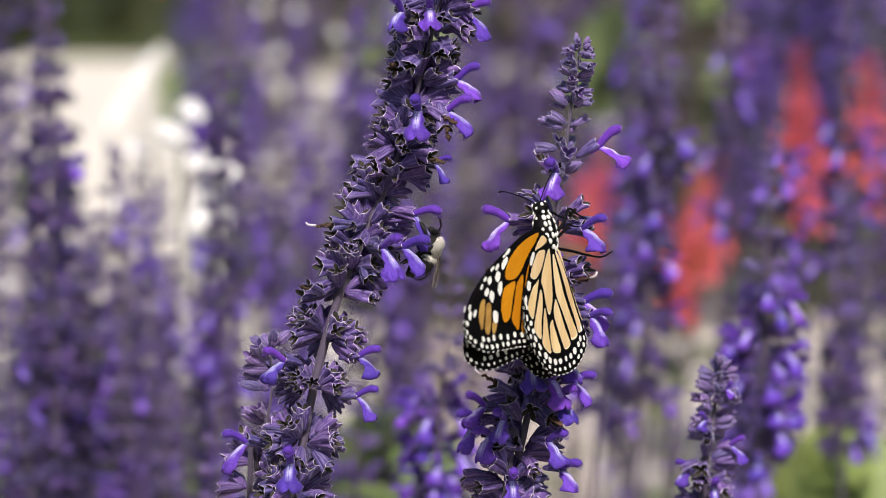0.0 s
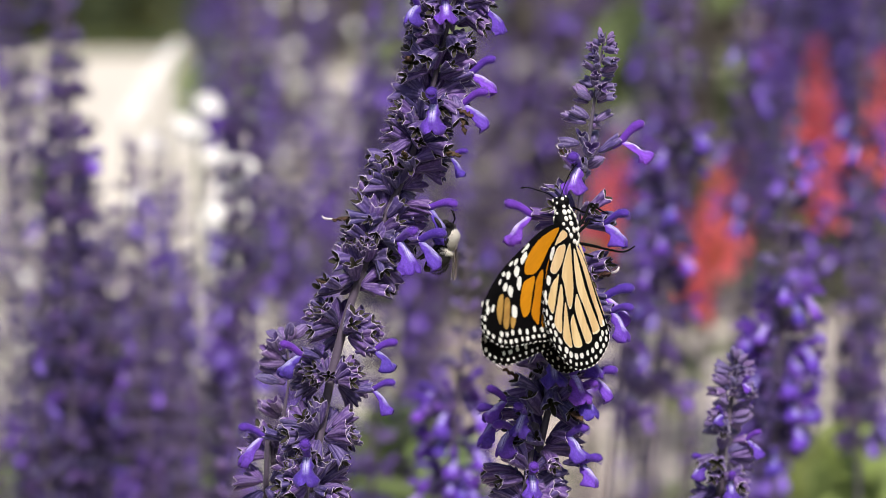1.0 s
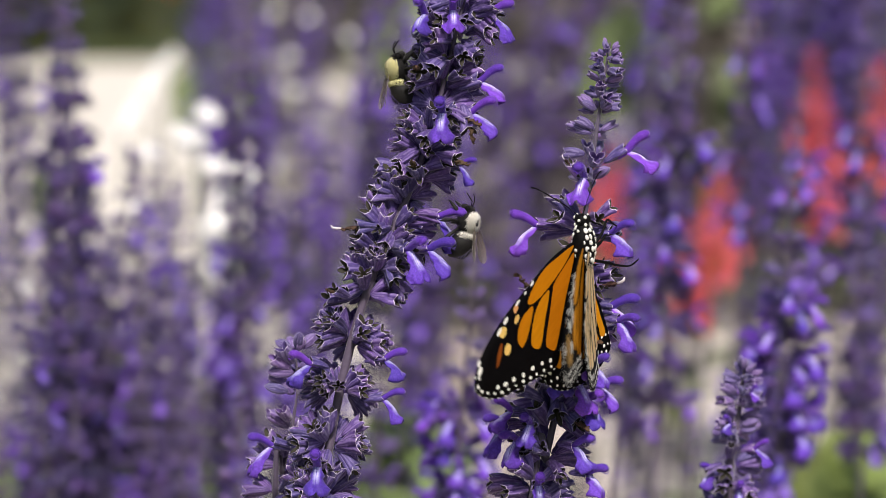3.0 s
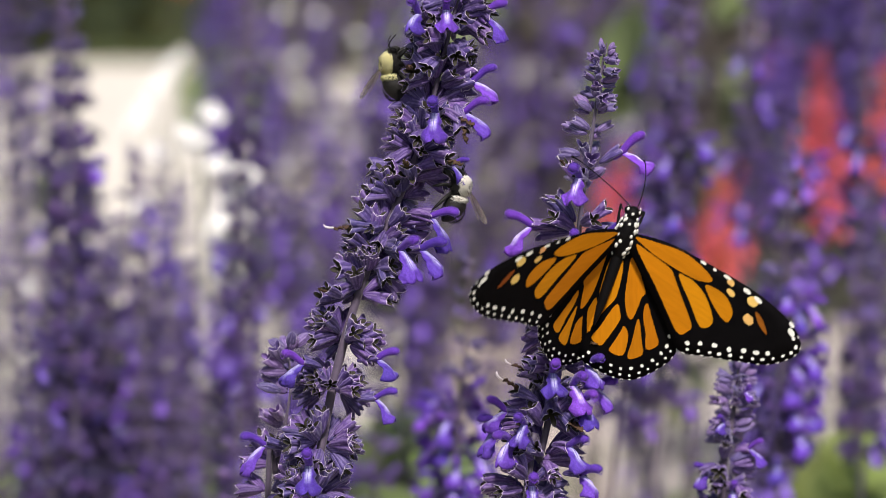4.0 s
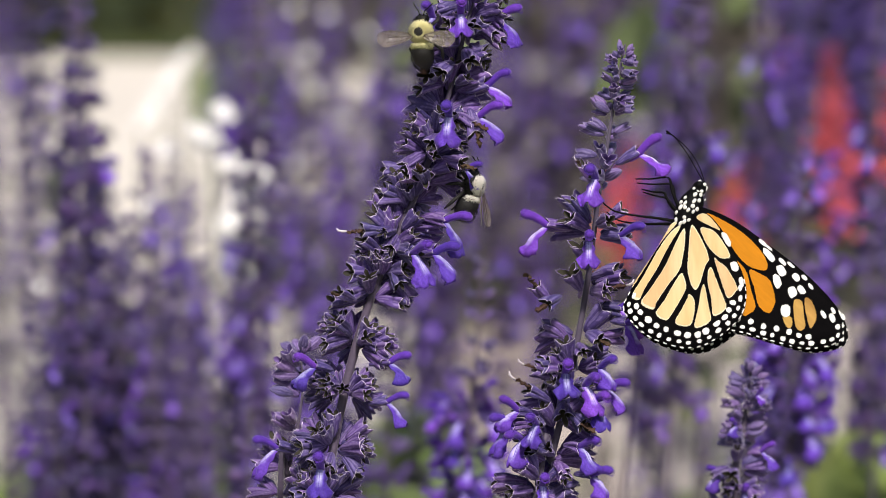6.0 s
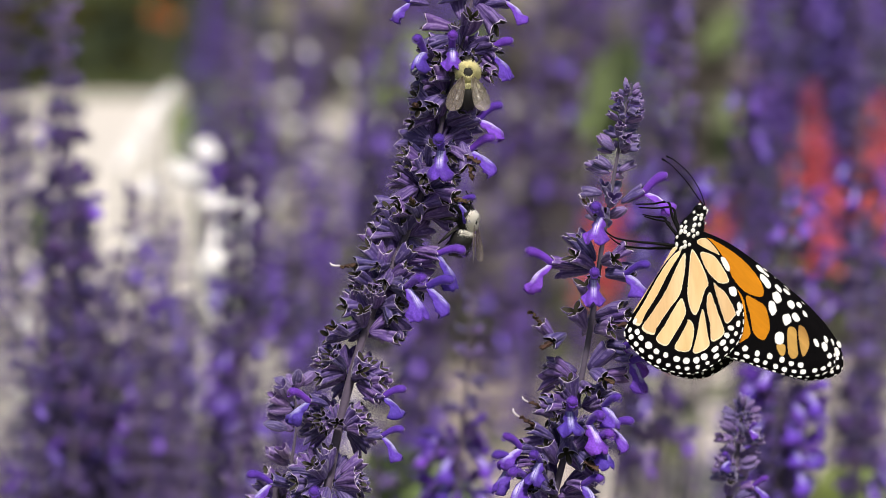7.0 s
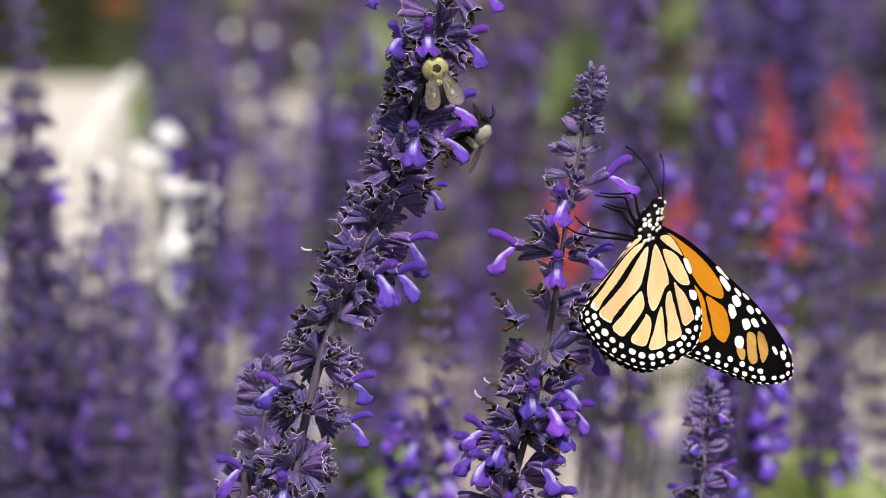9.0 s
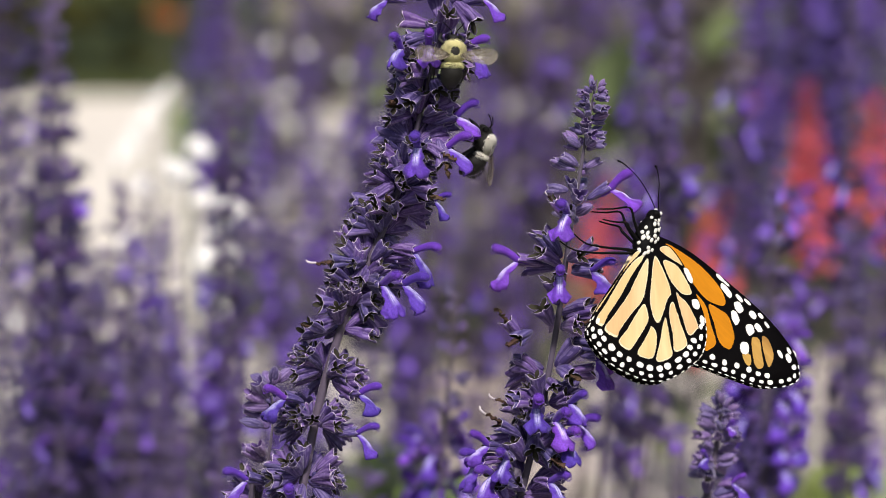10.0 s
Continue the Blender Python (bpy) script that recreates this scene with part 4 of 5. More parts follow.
mid_spike(402, -80, 1.62, 0.5, 0.19, 76, "tall dusky salvia spike with a few flowers", 0.06, 0.9)
mid_spike(215, 560, 1.56, -2, 0.12, 77, "dusky salvia spike past its bloom", 0.05, 0.7)
mid_spike(40, 450, 1.55, 1, 0.13, 78, "dusky salvia spike past its bloom", 0.03, 0.85)
mid_spike(650, 560, 1.5, 2, 0.12, 79, "violet salvia spike with open flowers", 0.14)
mid_spike(1085, 420, 1.46, 3, 0.062, 80, "violet salvia spike with open flowers", 0.14)
mid_spike(300, 690, 1.58, 3, 0.11, 81, "violet salvia spike with open flowers", 0.16)
mid_spike(1505, -70, 1.6, 0, 0.12, 82, "tall dusky salvia spike with a few flowers", 0.12, 0.7)
mid_spike(1490, 340, 1.55, -1, 0.10, 83, "violet salvia spike with open flowers", 0.16)
mid_spike(1300, -120, 1.7, 2, 0.12, 84, "tall dusky salvia spike with a few flowers", 0.1, 0.7)
mid_spike(285, 320, 1.75, 3, 0.10, 86, "violet salvia spike with open flowers", 0.12)
mid_spike(150, 390, 1.6, -2, 0.12, 87, "dusky salvia spike past its bloom", 0.04)
mid_spike(92, 400, 1.62, 1, 0.11, 91, "dusky salvia spike past its bloom", 0.05)
mid_spike(300, 455, 1.66, 2, 0.07, 92, "violet salvia spike with open flowers", 0.14)
mid_spike(72, -70, 1.72, 0, 0.2, 88, "tall dusky salvia spike with a few flowers", 0.1, 0.8)
mid_spike(205, 262, 1.6, 6, 0.13, 89, "violet salvia spike with open flowers", 0.14)


# ---------------------------------------------------------------- butterfly


def smooth_loop(pts, times=3):
    """A rounded closed line through the points."""
    n = len(pts)
    out = []
    for i in range(n):
        p0, p1, p2, p3 = pts[i - 1], pts[i], pts[(i + 1) % n], pts[(i + 2) % n]
        for s in range(times):
            t = s / times
            out.append(0.5 * (2 * p1 + (p2 - p0) * t + (2 * p0 - 5 * p1 + 4 * p2 - p3) * t * t + (3 * p1 - p0 - 3 * p2 + p3) * t ** 3))
    return out


def camber(p, length):
    """The wing's gentle arch."""
    s = p.x / length
    return Vector((p.x, p.y, 0.35 * MM * math.sin(s * 2.4) - 0.12 * MM * (p.y / (0.4 * length)) ** 2))


def flat_patch(bm, loop, z, length, flip, mat=0, mirror=1):
    vs = []
    for p in loop:
        c = camber(p, length)
        vs.append(bm.verts.new((c.x * mirror, c.y, c.z + z)))
    f = bm.faces.new(vs if (flip ^ (mirror < 0)) is False else vs[::-1])
    f.material_index = mat
    return f


def plate(outline, thick, length, mirror):
    """The wing's blade: a thin plate that follows the arch, made of rings from the rim inwards."""
    bm = bmesh.new()
    mid = sum(outline, Vector((0, 0, 0))) / len(outline)
    layers = []
    for z in (thick / 2, -thick / 2):
        rings = []
        for s in (1, 0.75, 0.5, 0.25):
            rings.append([bm.verts.new(((c := camber(mid + (p - mid) * s, length)).x * mirror, c.y, c.z + z)) for p in outline])
        for r0, r1 in zip(rings, rings[1:]):
            bridge(bm, r0, r1)
        c = camber(mid, length)
        m = bm.verts.new((c.x * mirror, c.y, c.z + z))
        last = rings[-1]
        for i in range(len(last)):
            bm.faces.new((last[i], last[(i + 1) % len(last)], m))
        layers.append(rings[0])
    bridge(bm, layers[0], layers[1])
    bmesh.ops.recalc_face_normals(bm, faces=bm.faces)
    return bm


def vecs(flat):
    return [Vector((flat[i] * MM, flat[i + 1] * MM, 0)) for i in range(0, len(flat), 2)]


# a blade's outline and the cells between its veins, in millimetres from the hinge: x along the blade, y towards the leading edge
FORE = vecs((-0.8, 0.5, 8.6, 4.1, 19.8, 5.4, 32.2, 6.1, 40.8, 5.5, 47.3, 3.7, 51.3, 0.3, 50.4, -3.6, 46.2, -8.3, 39.6, -11.8, 32.6, -15.0, 25.6, -18, 18.8, -13.6, 7.4, -6.6, 0.2, -2))
HIND = vecs((0.6, -1.8, 3.2, -5, 8.6, -9.5, 13.8, -13.5, 17.1, -15.7, 19.8, -17.1, 22.3, -16.5, 26, -13.9, 28.9, -10.8, 31, -6.9, 32.5, -2.8, 32.7, 1.4, 31.3, 5.2, 29, 9, 26.6, 11.7, 23.4, 13.2, 19.5, 13.7, 15.5, 13.1, 11.1, 11.6, 6.7, 10.2, 2.2, 8, -1.2, 5.2, -1.6, 1.8))


def cell(*flat):
    return vecs(flat)


# the under face of the hind wing: the middle cell, then round it from the body's edge to the leading edge
HIND_CELLS = [
    cell(1.9, 1.2, 2, 2.1, 5.2, 3.6, 9.2, 4.9, 11, 5, 12.1, 4.1, 15.7, 2.7, 17.9, 1.5, 17.2, 0.4, 13.2, -0.4, 8.3, 0.1),
    cell(1.3, -2, 1.8, -1.5, 6.3, -4.8, 11.6, -8.1, 15.9, -11.3, 18.8, -13.1, 17.3, -14.6, 13.3, -11.8, 7.3, -7.8, 3.2, -4.6),
    cell(2, -0.5, 5.4, -0.5, 10.2, -1.6, 12.7, -2.6, 16.1, -5.7, 20, -8.8, 21.6, -9.7, 19.6, -12.6, 16.1, -9.9, 11.1, -6, 6.4, -3.4),
    cell(13.4, -2.2, 14.5, -1.4, 17.4, -1.2, 20.7, -3.2, 23.3, -5.1, 24.8, -6.7, 22.8, -9.1, 19.6, -6.7, 16.3, -4.5),
    cell(18.9, -0.5, 20.4, 0.6, 23.3, 0.5, 26.9, -0.9, 25.8, -4.5, 22.6, -2.7, 20.2, -1.2),
    cell(16.8, 3.2, 18.7, 3.7, 23, 4.1, 26.3, 4.3, 27.7, 1.4, 27, 0.2, 22.7, 1.5, 19.2, 2.3),
    cell(13.6, 4.7, 13, 5.6, 16.9, 6.7, 20.6, 7.8, 23.8, 8.3, 25.2, 5.1, 21, 4.9, 16.6, 4.3),
    cell(10.8, 6.4, 11.6, 7.4, 13.7, 9.4, 18.6, 11.5, 20, 10.9, 21.2, 9, 17, 7.7),
    cell(2.7, 3.5, 2.8, 5.4, 4.7, 7.7, 10.3, 10.4, 11.1, 8.9, 10.3, 7.3, 7.2, 5)]
HIND_EDGE_CELLS = [
    cell(0.3, -3.4, 0.6, -2.3, 4.4, -6.2, 9.2, -9.8, 15.1, -14.2, 13.8, -13.6, 7.9, -8.9, 2.9, -5.3),
    cell(-0.8, 3.1, -1.1, 4.8, 0.3, 6.4, 3.7, 8.5, 2.9, 7, 1.5, 4.8, 0.1, 3)]
# the fore wing, under face: four orange cells, three dusky ones near the tip
FORE_CELLS = [
    cell(3.4, 1.3, 11.4, 3.2, 17.8, 3.3, 22.6, 2.3, 24.8, 0.3, 21.6, -1.7, 17.6, -1.9, 11.7, -0.6, 5.9, 0.2),
    cell(21.6, -2.6, 24.6, -1.4, 27.6, -1.2, 31.4, -3.5, 32.8, -5.3, 33, -7.5, 30, -7.8, 26, -5.3),
    cell(17.2, -2.9, 21.4, -3.4, 25.4, -6, 29.4, -8.5, 29.4, -11, 28.4, -12, 24, -8.6, 19, -5),
    cell(4.6, -1.4, 11, -2.2, 15, -3.4, 22, -8.4, 27.2, -12.6, 26.4, -14.2, 20, -11.2, 11, -6)]
FORE_TIP = [
    cell(35.6, -1, 37.2, 0.2, 40.2, -2.2, 42.4, -4.1, 41.9, -5.7, 39.7, -5),
    cell(37.2, 1.4, 39, 1.9, 41.9, 0.4, 43.3, -1.3, 43.5, -3.4, 39.5, -0.9),
    cell(36.5, -6, 38, -4.5, 39.7, -6.1, 39.1, -7.1)]
# white marks: place, half length, half width, turn in degrees
FORE_WHITE = [
    (22.6, 3.5, 2.3, 0.8, -10), (27.8, 2.6, 1.6, 1.0, -20), (28.9, -0.1, 1.9, 1.0, -30), (33.7, 0.4, 1.5, 1.1, -30), (35.1, 2.3, 1.3, 0.85, -10),
    (35.8, -4.2, 1.6, 1.3, -40), (19.2, 4.8, 1.4, 0.45, 0), (21.4, 4.9, 1.0, 0.3, 0), (26.4, 4.5, 1.3, 0.5, -5), (28.6, 5.3, 1.2, 0.35, 2),
    (31.8, 3.8, 1.2, 0.85, -10), (33.4, 5.1, 0.9, 0.5, -5), (36.2, 4.5, 1.0, 0.4, -10), (43.6, 1.3, 1.2, 0.5, -20), (45.9, 2.1, 1.2, 0.7, -25), (44.8, 3.6, 1.0, 0.4, -20)]
HIND_WHITE = [(6.2, 9.8, 2.1, 0.7, 22), (13.4, 11.2, 1.35, 0.95, 20), (17.6, 12.6, 1.4, 0.55, 8)]
# the upper face
FORE_TOP = [
    cell(1.6, 0.9, 6.6, 2.6, 13.8, 4.4, 19.9, 3.9, 23.8, 2.4, 21.1, 0.5, 15.2, -0.3, 8.5, -0.4, 3.4, 0.2),
    cell(2.6, -0.7, 6, -0.6, 12.8, -1.0, 15.2, -2.4, 18.9, -5.4, 24.9, -10.2, 25, -12.4, 23.3, -14.2, 18.9, -11.6, 11.9, -6.9, 5.9, -3.3),
    cell(15.9, -1.4, 17.5, -0.5, 20.6, -0.6, 24.6, -2.2, 28.8, -5.9, 28.9, -8.3, 26.8, -9.4, 22.2, -6),
    cell(22.9, 0.1, 25, 1.1, 28.6, 0.9, 31.8, -1.2, 32.6, -3.4, 31.8, -4.7, 28.2, -3.5)]
FORE_TOP_RUST = [cell(36.9, 1.8, 38.6, 1.5, 40.6, 0.2, 42.4, -1.6, 40.6, -1.2, 38.4, 0.1)]
FORE_TOP_PALE = [(27.9, 4.6, 1.1, 0.75, -15), (29.2, 2.4, 1.3, 0.7, -15), (35.0, 3.6, 1.5, 1.2, -20), (36.5, -1.0, 1.5, 1.2, -30)]
FORE_TOP_WHITE = [(19.4, 5.0, 0.8, 0.35, 0), (22.8, 5.1, 0.5, 0.35, 0), (26.5, 5.3, 1.1, 0.4, 0), (32.5, 5.1, 1.2, 0.55, -5), (36.0, 4.7, 1.3, 0.55, -10), (46.3, 4.1, 0.9, 0.5, -20), (47.2, 2.4, 1.2, 0.7, -30)]


def refine(loop, step):
    """Points along a closed line at an even step."""
    pts = smooth_loop(loop, 4)
    out = []
    for i, p in enumerate(pts):
        q = pts[(i + 1) % len(pts)]
        k = max(1, round((q - p).length / step))
        out += [p.lerp(q, j / k) for j in range(k)]
    return out


def spot_loop(c, along, rx, ry, n=10):
    n_v = Vector((-along.y, along.x, 0))
    out = []
    for i in range(n):
        a = 2 * math.pi * i / n
        k = 1 + 0.22 * noise.noise(c * 900 + Vector((math.cos(a), math.sin(a), 0)) * 1.3)
        # a mark is squarer than an oval
        cx, cy = math.cos(a), math.sin(a)
        out.append(c + along * rx * k * math.copysign(abs(cx) ** 0.86, cx) + n_v * ry * k * math.copysign(abs(cy) ** 0.86, cy))
    return out


def mark(x, y, rx, ry, turn):
    return spot_loop(Vector((x, y, 0)) * MM, Vector((math.cos(radians(turn)), math.sin(radians(turn)), 0)), rx * MM, ry * MM, 12)


def margin_spots(outline, rows, rnd, keep):
    """Rows of white spots along the outer rim: inset, step, half length, half depth."""
    out = []
    mid = sum(outline, Vector((0, 0, 0))) / len(outline)
    for inset, step, rx, ry in rows:
        run = 0.0
        for i, p in enumerate(outline):
            q = outline[(i + 1) % len(outline)]
            run += (q - p).length
            if run < step or not keep(p, inset):
                continue
            run = rnd.uniform(-0.12, 0.12) * step
            t = (outline[(i + 2) % len(outline)] - outline[i - 2]).normalized()
            inn = Vector((-t.y, t.x, 0))
            if inn.dot(mid - p) < 0:
                inn = -inn
            out.append(spot_loop(p + inn * inset * rnd.uniform(0.92, 1.08), t, rx * rnd.uniform(0.75, 1.2), ry * rnd.uniform(0.8, 1.2)))
    return out


def frayed(loop, amount=0.10 * MM):
    """A cell's edge is made of scales: a little ragged."""
    return [p + Vector((noise.noise(p * 2600), noise.noise(p * 2600 + Vector((5, 2, 8))), 0)) * amount for p in loop]


def blade(owner, name, outline, length, mirror, keep, under, top):
    """A wing: its black plate and, on each face, the coloured cells and white marks. A face: cells with their material and scale, marks, rows of rim spots."""
    rnd = random.Random(31)
    rim = refine(outline, 0.45 * MM)
    wing = part(name, plate(rim, 0.10 * MM, length, mirror), BLACK, owner)
    for side, (cells, pale, whites, rows) in ((1, top), (-1, under)):
        z = 0.17 * MM * side
        for loops, mat, k, label in cells:
            for c in loops:
                if mat is BUFF:
                    # scales along the veins are paler
                    bm = bmesh.new()
                    flat_patch(bm, frayed(refine(c, 0.5 * MM)), z * 0.75, length, side < 0, 0, mirror)
                    part("cell_edge", bm, PALE_EDGE, wing)
                bm = bmesh.new()
                m = sum(c, Vector((0, 0, 0))) / len(c)
                flat_patch(bm, frayed(refine([m + (p - m) * k for p in c], 0.5 * MM)), z, length, side < 0, 0, mirror)
                part("wing_cell", bm, mat, wing, label)
        for c in pale:
            bm = bmesh.new()
            flat_patch(bm, mark(*c), z, length, side < 0, 0, mirror)
            part("wing_cell", bm, PALE_SPOT, wing, "pale orange cell near the wing tip")
        bm = bmesh.new()
        for loop in margin_spots(rim, rows, rnd, keep) + [mark(*c) for c in whites]:
            flat_patch(bm, loop, z * 1.15, length, side < 0, 0, mirror)
        tagged(part("spot_pattern", bm, SPOT, wing), kind="stuff")
    return wing


def dot(bm, c, n, r):
    blob(bm, c, (r, r, r * 0.45), 8, 5, 0, aim(Vector((0, 0, 0)), n))


def fuzz(bm, c, r, count, length, rnd, keep=lambda d: True, base=0.065 * MM):
    for _ in range(count):
        d = Vector((rnd.gauss(0, 1), rnd.gauss(0, 1), rnd.gauss(0, 1))).normalized()
        if not keep(d):
            continue
        p = c + Vector((d.x * r[0], d.y * r[1], d.z * r[2]))
        n = Vector((d.x / r[0], d.y / r[1], d.z / r[2])).normalized()
        n = (n + Vector((rnd.uniform(-0.4, 0.4), rnd.uniform(-0.8, 0.1), rnd.uniform(-0.4, 0.4)))).normalized()
        u, v = frame_of(n)
        tip = bm.verts.new(p + n * length * rnd.uniform(0.6, 1.2))
        a = [bm.verts.new(p + (u * math.cos(k * 2.094) + v * math.sin(k * 2.094)) * base * rnd.uniform(0.6, 1)) for k in range(3)]
        for k in range(3):
            bm.faces.new((a[k], a[(k + 1) % 3], tip))


def butterfly():
    b = thing("monarch_butterfly", (0, 0, 0), "orange and black butterfly with white-spotted wing borders on a salvia spike", "butterfly")
    rnd = random.Random(2)
    bm = bmesh.new()
    blob(bm, Vector((0, 1.1, -0.5)) * MM, (2.7 * MM, 6.0 * MM, 3.1 * MM), 24, 18)
    for v in bm.verts:
        v.co += v.co.normalized() * noise.noise(v.co * 900) * 0.3 * MM
    fuzz(bm, Vector((0, 1.1, -0.5)) * MM, (2.6 * MM, 5.9 * MM, 3.0 * MM), 900, 0.6 * MM, rnd)
    part("thorax", bm, BODY, b, "black furry thorax")
    bm = bmesh.new()
    blob(bm, Vector((0, 7.2, -0.3)) * MM, (1.9 * MM, 1.8 * MM, 1.8 * MM), 16, 12)
    head = part("head", bm, BODY, b)
    for s in (-1, 1):
        bm = bmesh.new()
        blob(bm, Vector((1.5 * s, 7.7, -0.3)) * MM, (0.8 * MM, 1.0 * MM, 1.0 * MM), 12, 8)
        part("eye", bm, BODY, head)
        bm = bmesh.new()
        pts = [Vector((0.6 * s, 8.6, 0.6))] + [Vector((x, y, z)) for x, y, z in (((-5, 10.4, -2.0), (-10, 12.0, -4.4), (-15.2, 13.3, -7.4), (-18.2, 13.5, -9.4)) if s < 0 else ((0.8, 12.0, -2.2), (0.4, 15.2, -6.4), (-0.4, 17.0, -11), (-0.9, 17.2, -13.4)))]
        line = [p * MM for p in spline(pts, 6)]
        tube(bm, line, [0.13 * MM if i < 20 else 0.13 * MM + (i - 19) * 0.03 * MM for i in range(len(line))], 6)
        part("antenna", bm, BODY, head)
    bm = bmesh.new()
    line = [Vector((0, -2 - i * 2.0, -0.5 + 0.28 * i)) * MM for i in range(11)]
    tube(bm, line, [r * MM for r in (1.2, 1.4, 1.45, 1.4, 1.35, 1.3, 1.2, 1.1, 0.95, 0.7, 0.3)], 14)
    part("abdomen", bm, BODY, b)
    bm = bmesh.new()
    for s in (-1, 1):
        for i in range(8):
            for j in range(5):
                y, z = -4.4 + 1.6 * i + rnd.uniform(-0.45, 0.45), -2.6 + 1.15 * j + 0.55 * (i % 2) + rnd.uniform(-0.3, 0.3)
                rest = 1 - ((y - 1.1) / 6.0) ** 2 - ((z + 0.5) / 3.1) ** 2
                if rest < 0.05 or rnd.random() < 0.12:
                    continue
                p = Vector((s * 2.78 * math.sqrt(rest), y, z))
                blob(bm, p * MM, (rnd.uniform(0.4, 0.62) * MM, rnd.uniform(0.5, 0.85) * MM, 0.3 * MM), 8, 5, 0,
                     aim(Vector((0, 0, 0)), Vector((p.x / 7.3, (y - 1.1) / 36, (z + 0.5) / 9.6)), Vector((0, 1, 0.2))))
        for y, z in ((6.4, 0.9), (8.3, 0.9), (6.4, -1.2), (8.6, -0.6)):
            dot(bm, Vector((s * 1.5, y, z)) * MM, Vector((s, 0.2, z * 0.5)), 0.48 * MM)
    for y in (7.5, 5.0, 3.0):
        dot(bm, Vector((0, y, 1.45 if y > 6 else 2.2)) * MM, Vector((0, 0, 1)), 0.4 * MM)
    tagged(part("spot_pattern", bm, SPOT, b), kind="stuff")
    for s in (-1, 1):
        for line in (((1.4, 0.2, -2.4), (2.6, 3.4, -5.6), (3.0, 6.2, -7.8), (2.4, 4.6, -11.6), (1.8, 3.2, -15.6)),
                     ((1.4, -0.6, -2.6), (2.2, 1.4, -6.2), (2.4, 2.4, -7.4), (1.6, 1.8, -10.4), (1.2, 1.5, -13.2)),
                     ((1.3, -3.0, -2.4), (2.8, -4.4, -7.0), (3.6, -5.6, -10.6), (4.2, -6.8, -16.4), (4.8, -5.8, -20.4))):
            bm = bmesh.new()
            pts = spline([Vector((x * s, y, z)) * MM for x, y, z in line], 4)
            tube(bm, pts, [(0.44 - 0.28 * i / 16) * MM for i in range(len(pts))], 7)
            part("leg", bm, BODY, b)
    wings = {}
    fringe = (0.16 * MM, 1.9 * MM, 0.62 * MM, 0.15 * MM)
    under_rows = [fringe, (1.45 * MM, 2.5 * MM, 0.72 * MM, 0.54 * MM), (3.3 * MM, 2.9 * MM, 0.85 * MM, 0.70 * MM)]
    top_rows = [(0.14 * MM, 2.2 * MM, 0.45 * MM, 0.12 * MM), (1.3 * MM, 2.5 * MM, 0.50 * MM, 0.38 * MM), (3.0 * MM, 3.4 * MM, 0.72 * MM, 0.58 * MM)]
    hind_rows = [(0.14 * MM, 2.2 * MM, 0.42 * MM, 0.12 * MM), (1.2 * MM, 2.5 * MM, 0.40 * MM, 0.30 * MM), (2.7 * MM, 3.3 * MM, 0.48 * MM, 0.40 * MM)]
    orange, buff = "deep orange cell of the wing", "pale buff cell of the under face"
    for s in (1, -1):
        wings["fore", s] = blade(b, "forewing", FORE, 51 * MM, s, lambda p, inset: p.x > 25 * MM and p.y < 2.6 * MM and (inset < 2.5 * MM or p.x < 47 * MM),
                                 ([(FORE_CELLS, ORANGE, 1.0, orange), (FORE_TIP, DUSKY, 1.0, "dusky buff cell near the wing tip")], (), FORE_WHITE, under_rows),
                                 ([(FORE_TOP, ORANGE_TOP, 1.0, orange), (FORE_TOP_RUST, RUST, 1.0, "rust streak near the wing tip")], FORE_TOP_PALE, FORE_TOP_WHITE, top_rows))
        wings["hind", s] = blade(b, "hindwing", HIND, 33 * MM, s, lambda p, inset: p.x > (16.5 if inset < 3 * MM else 20.5) * MM,
                                 ([(HIND_CELLS, BUFF, 0.94, buff), (HIND_EDGE_CELLS, BUFF, 0.96, buff)], (), HIND_WHITE, under_rows),
                                 ([(HIND_CELLS[:7], ORANGE_TOP, 0.93, orange)], (), (), hind_rows))
    for s in (1, -1):
        wings["fore", s].scale = (0.975, 0.975, 0.975)
    return b, wings


BUTTERFLY, WINGS = butterfly()


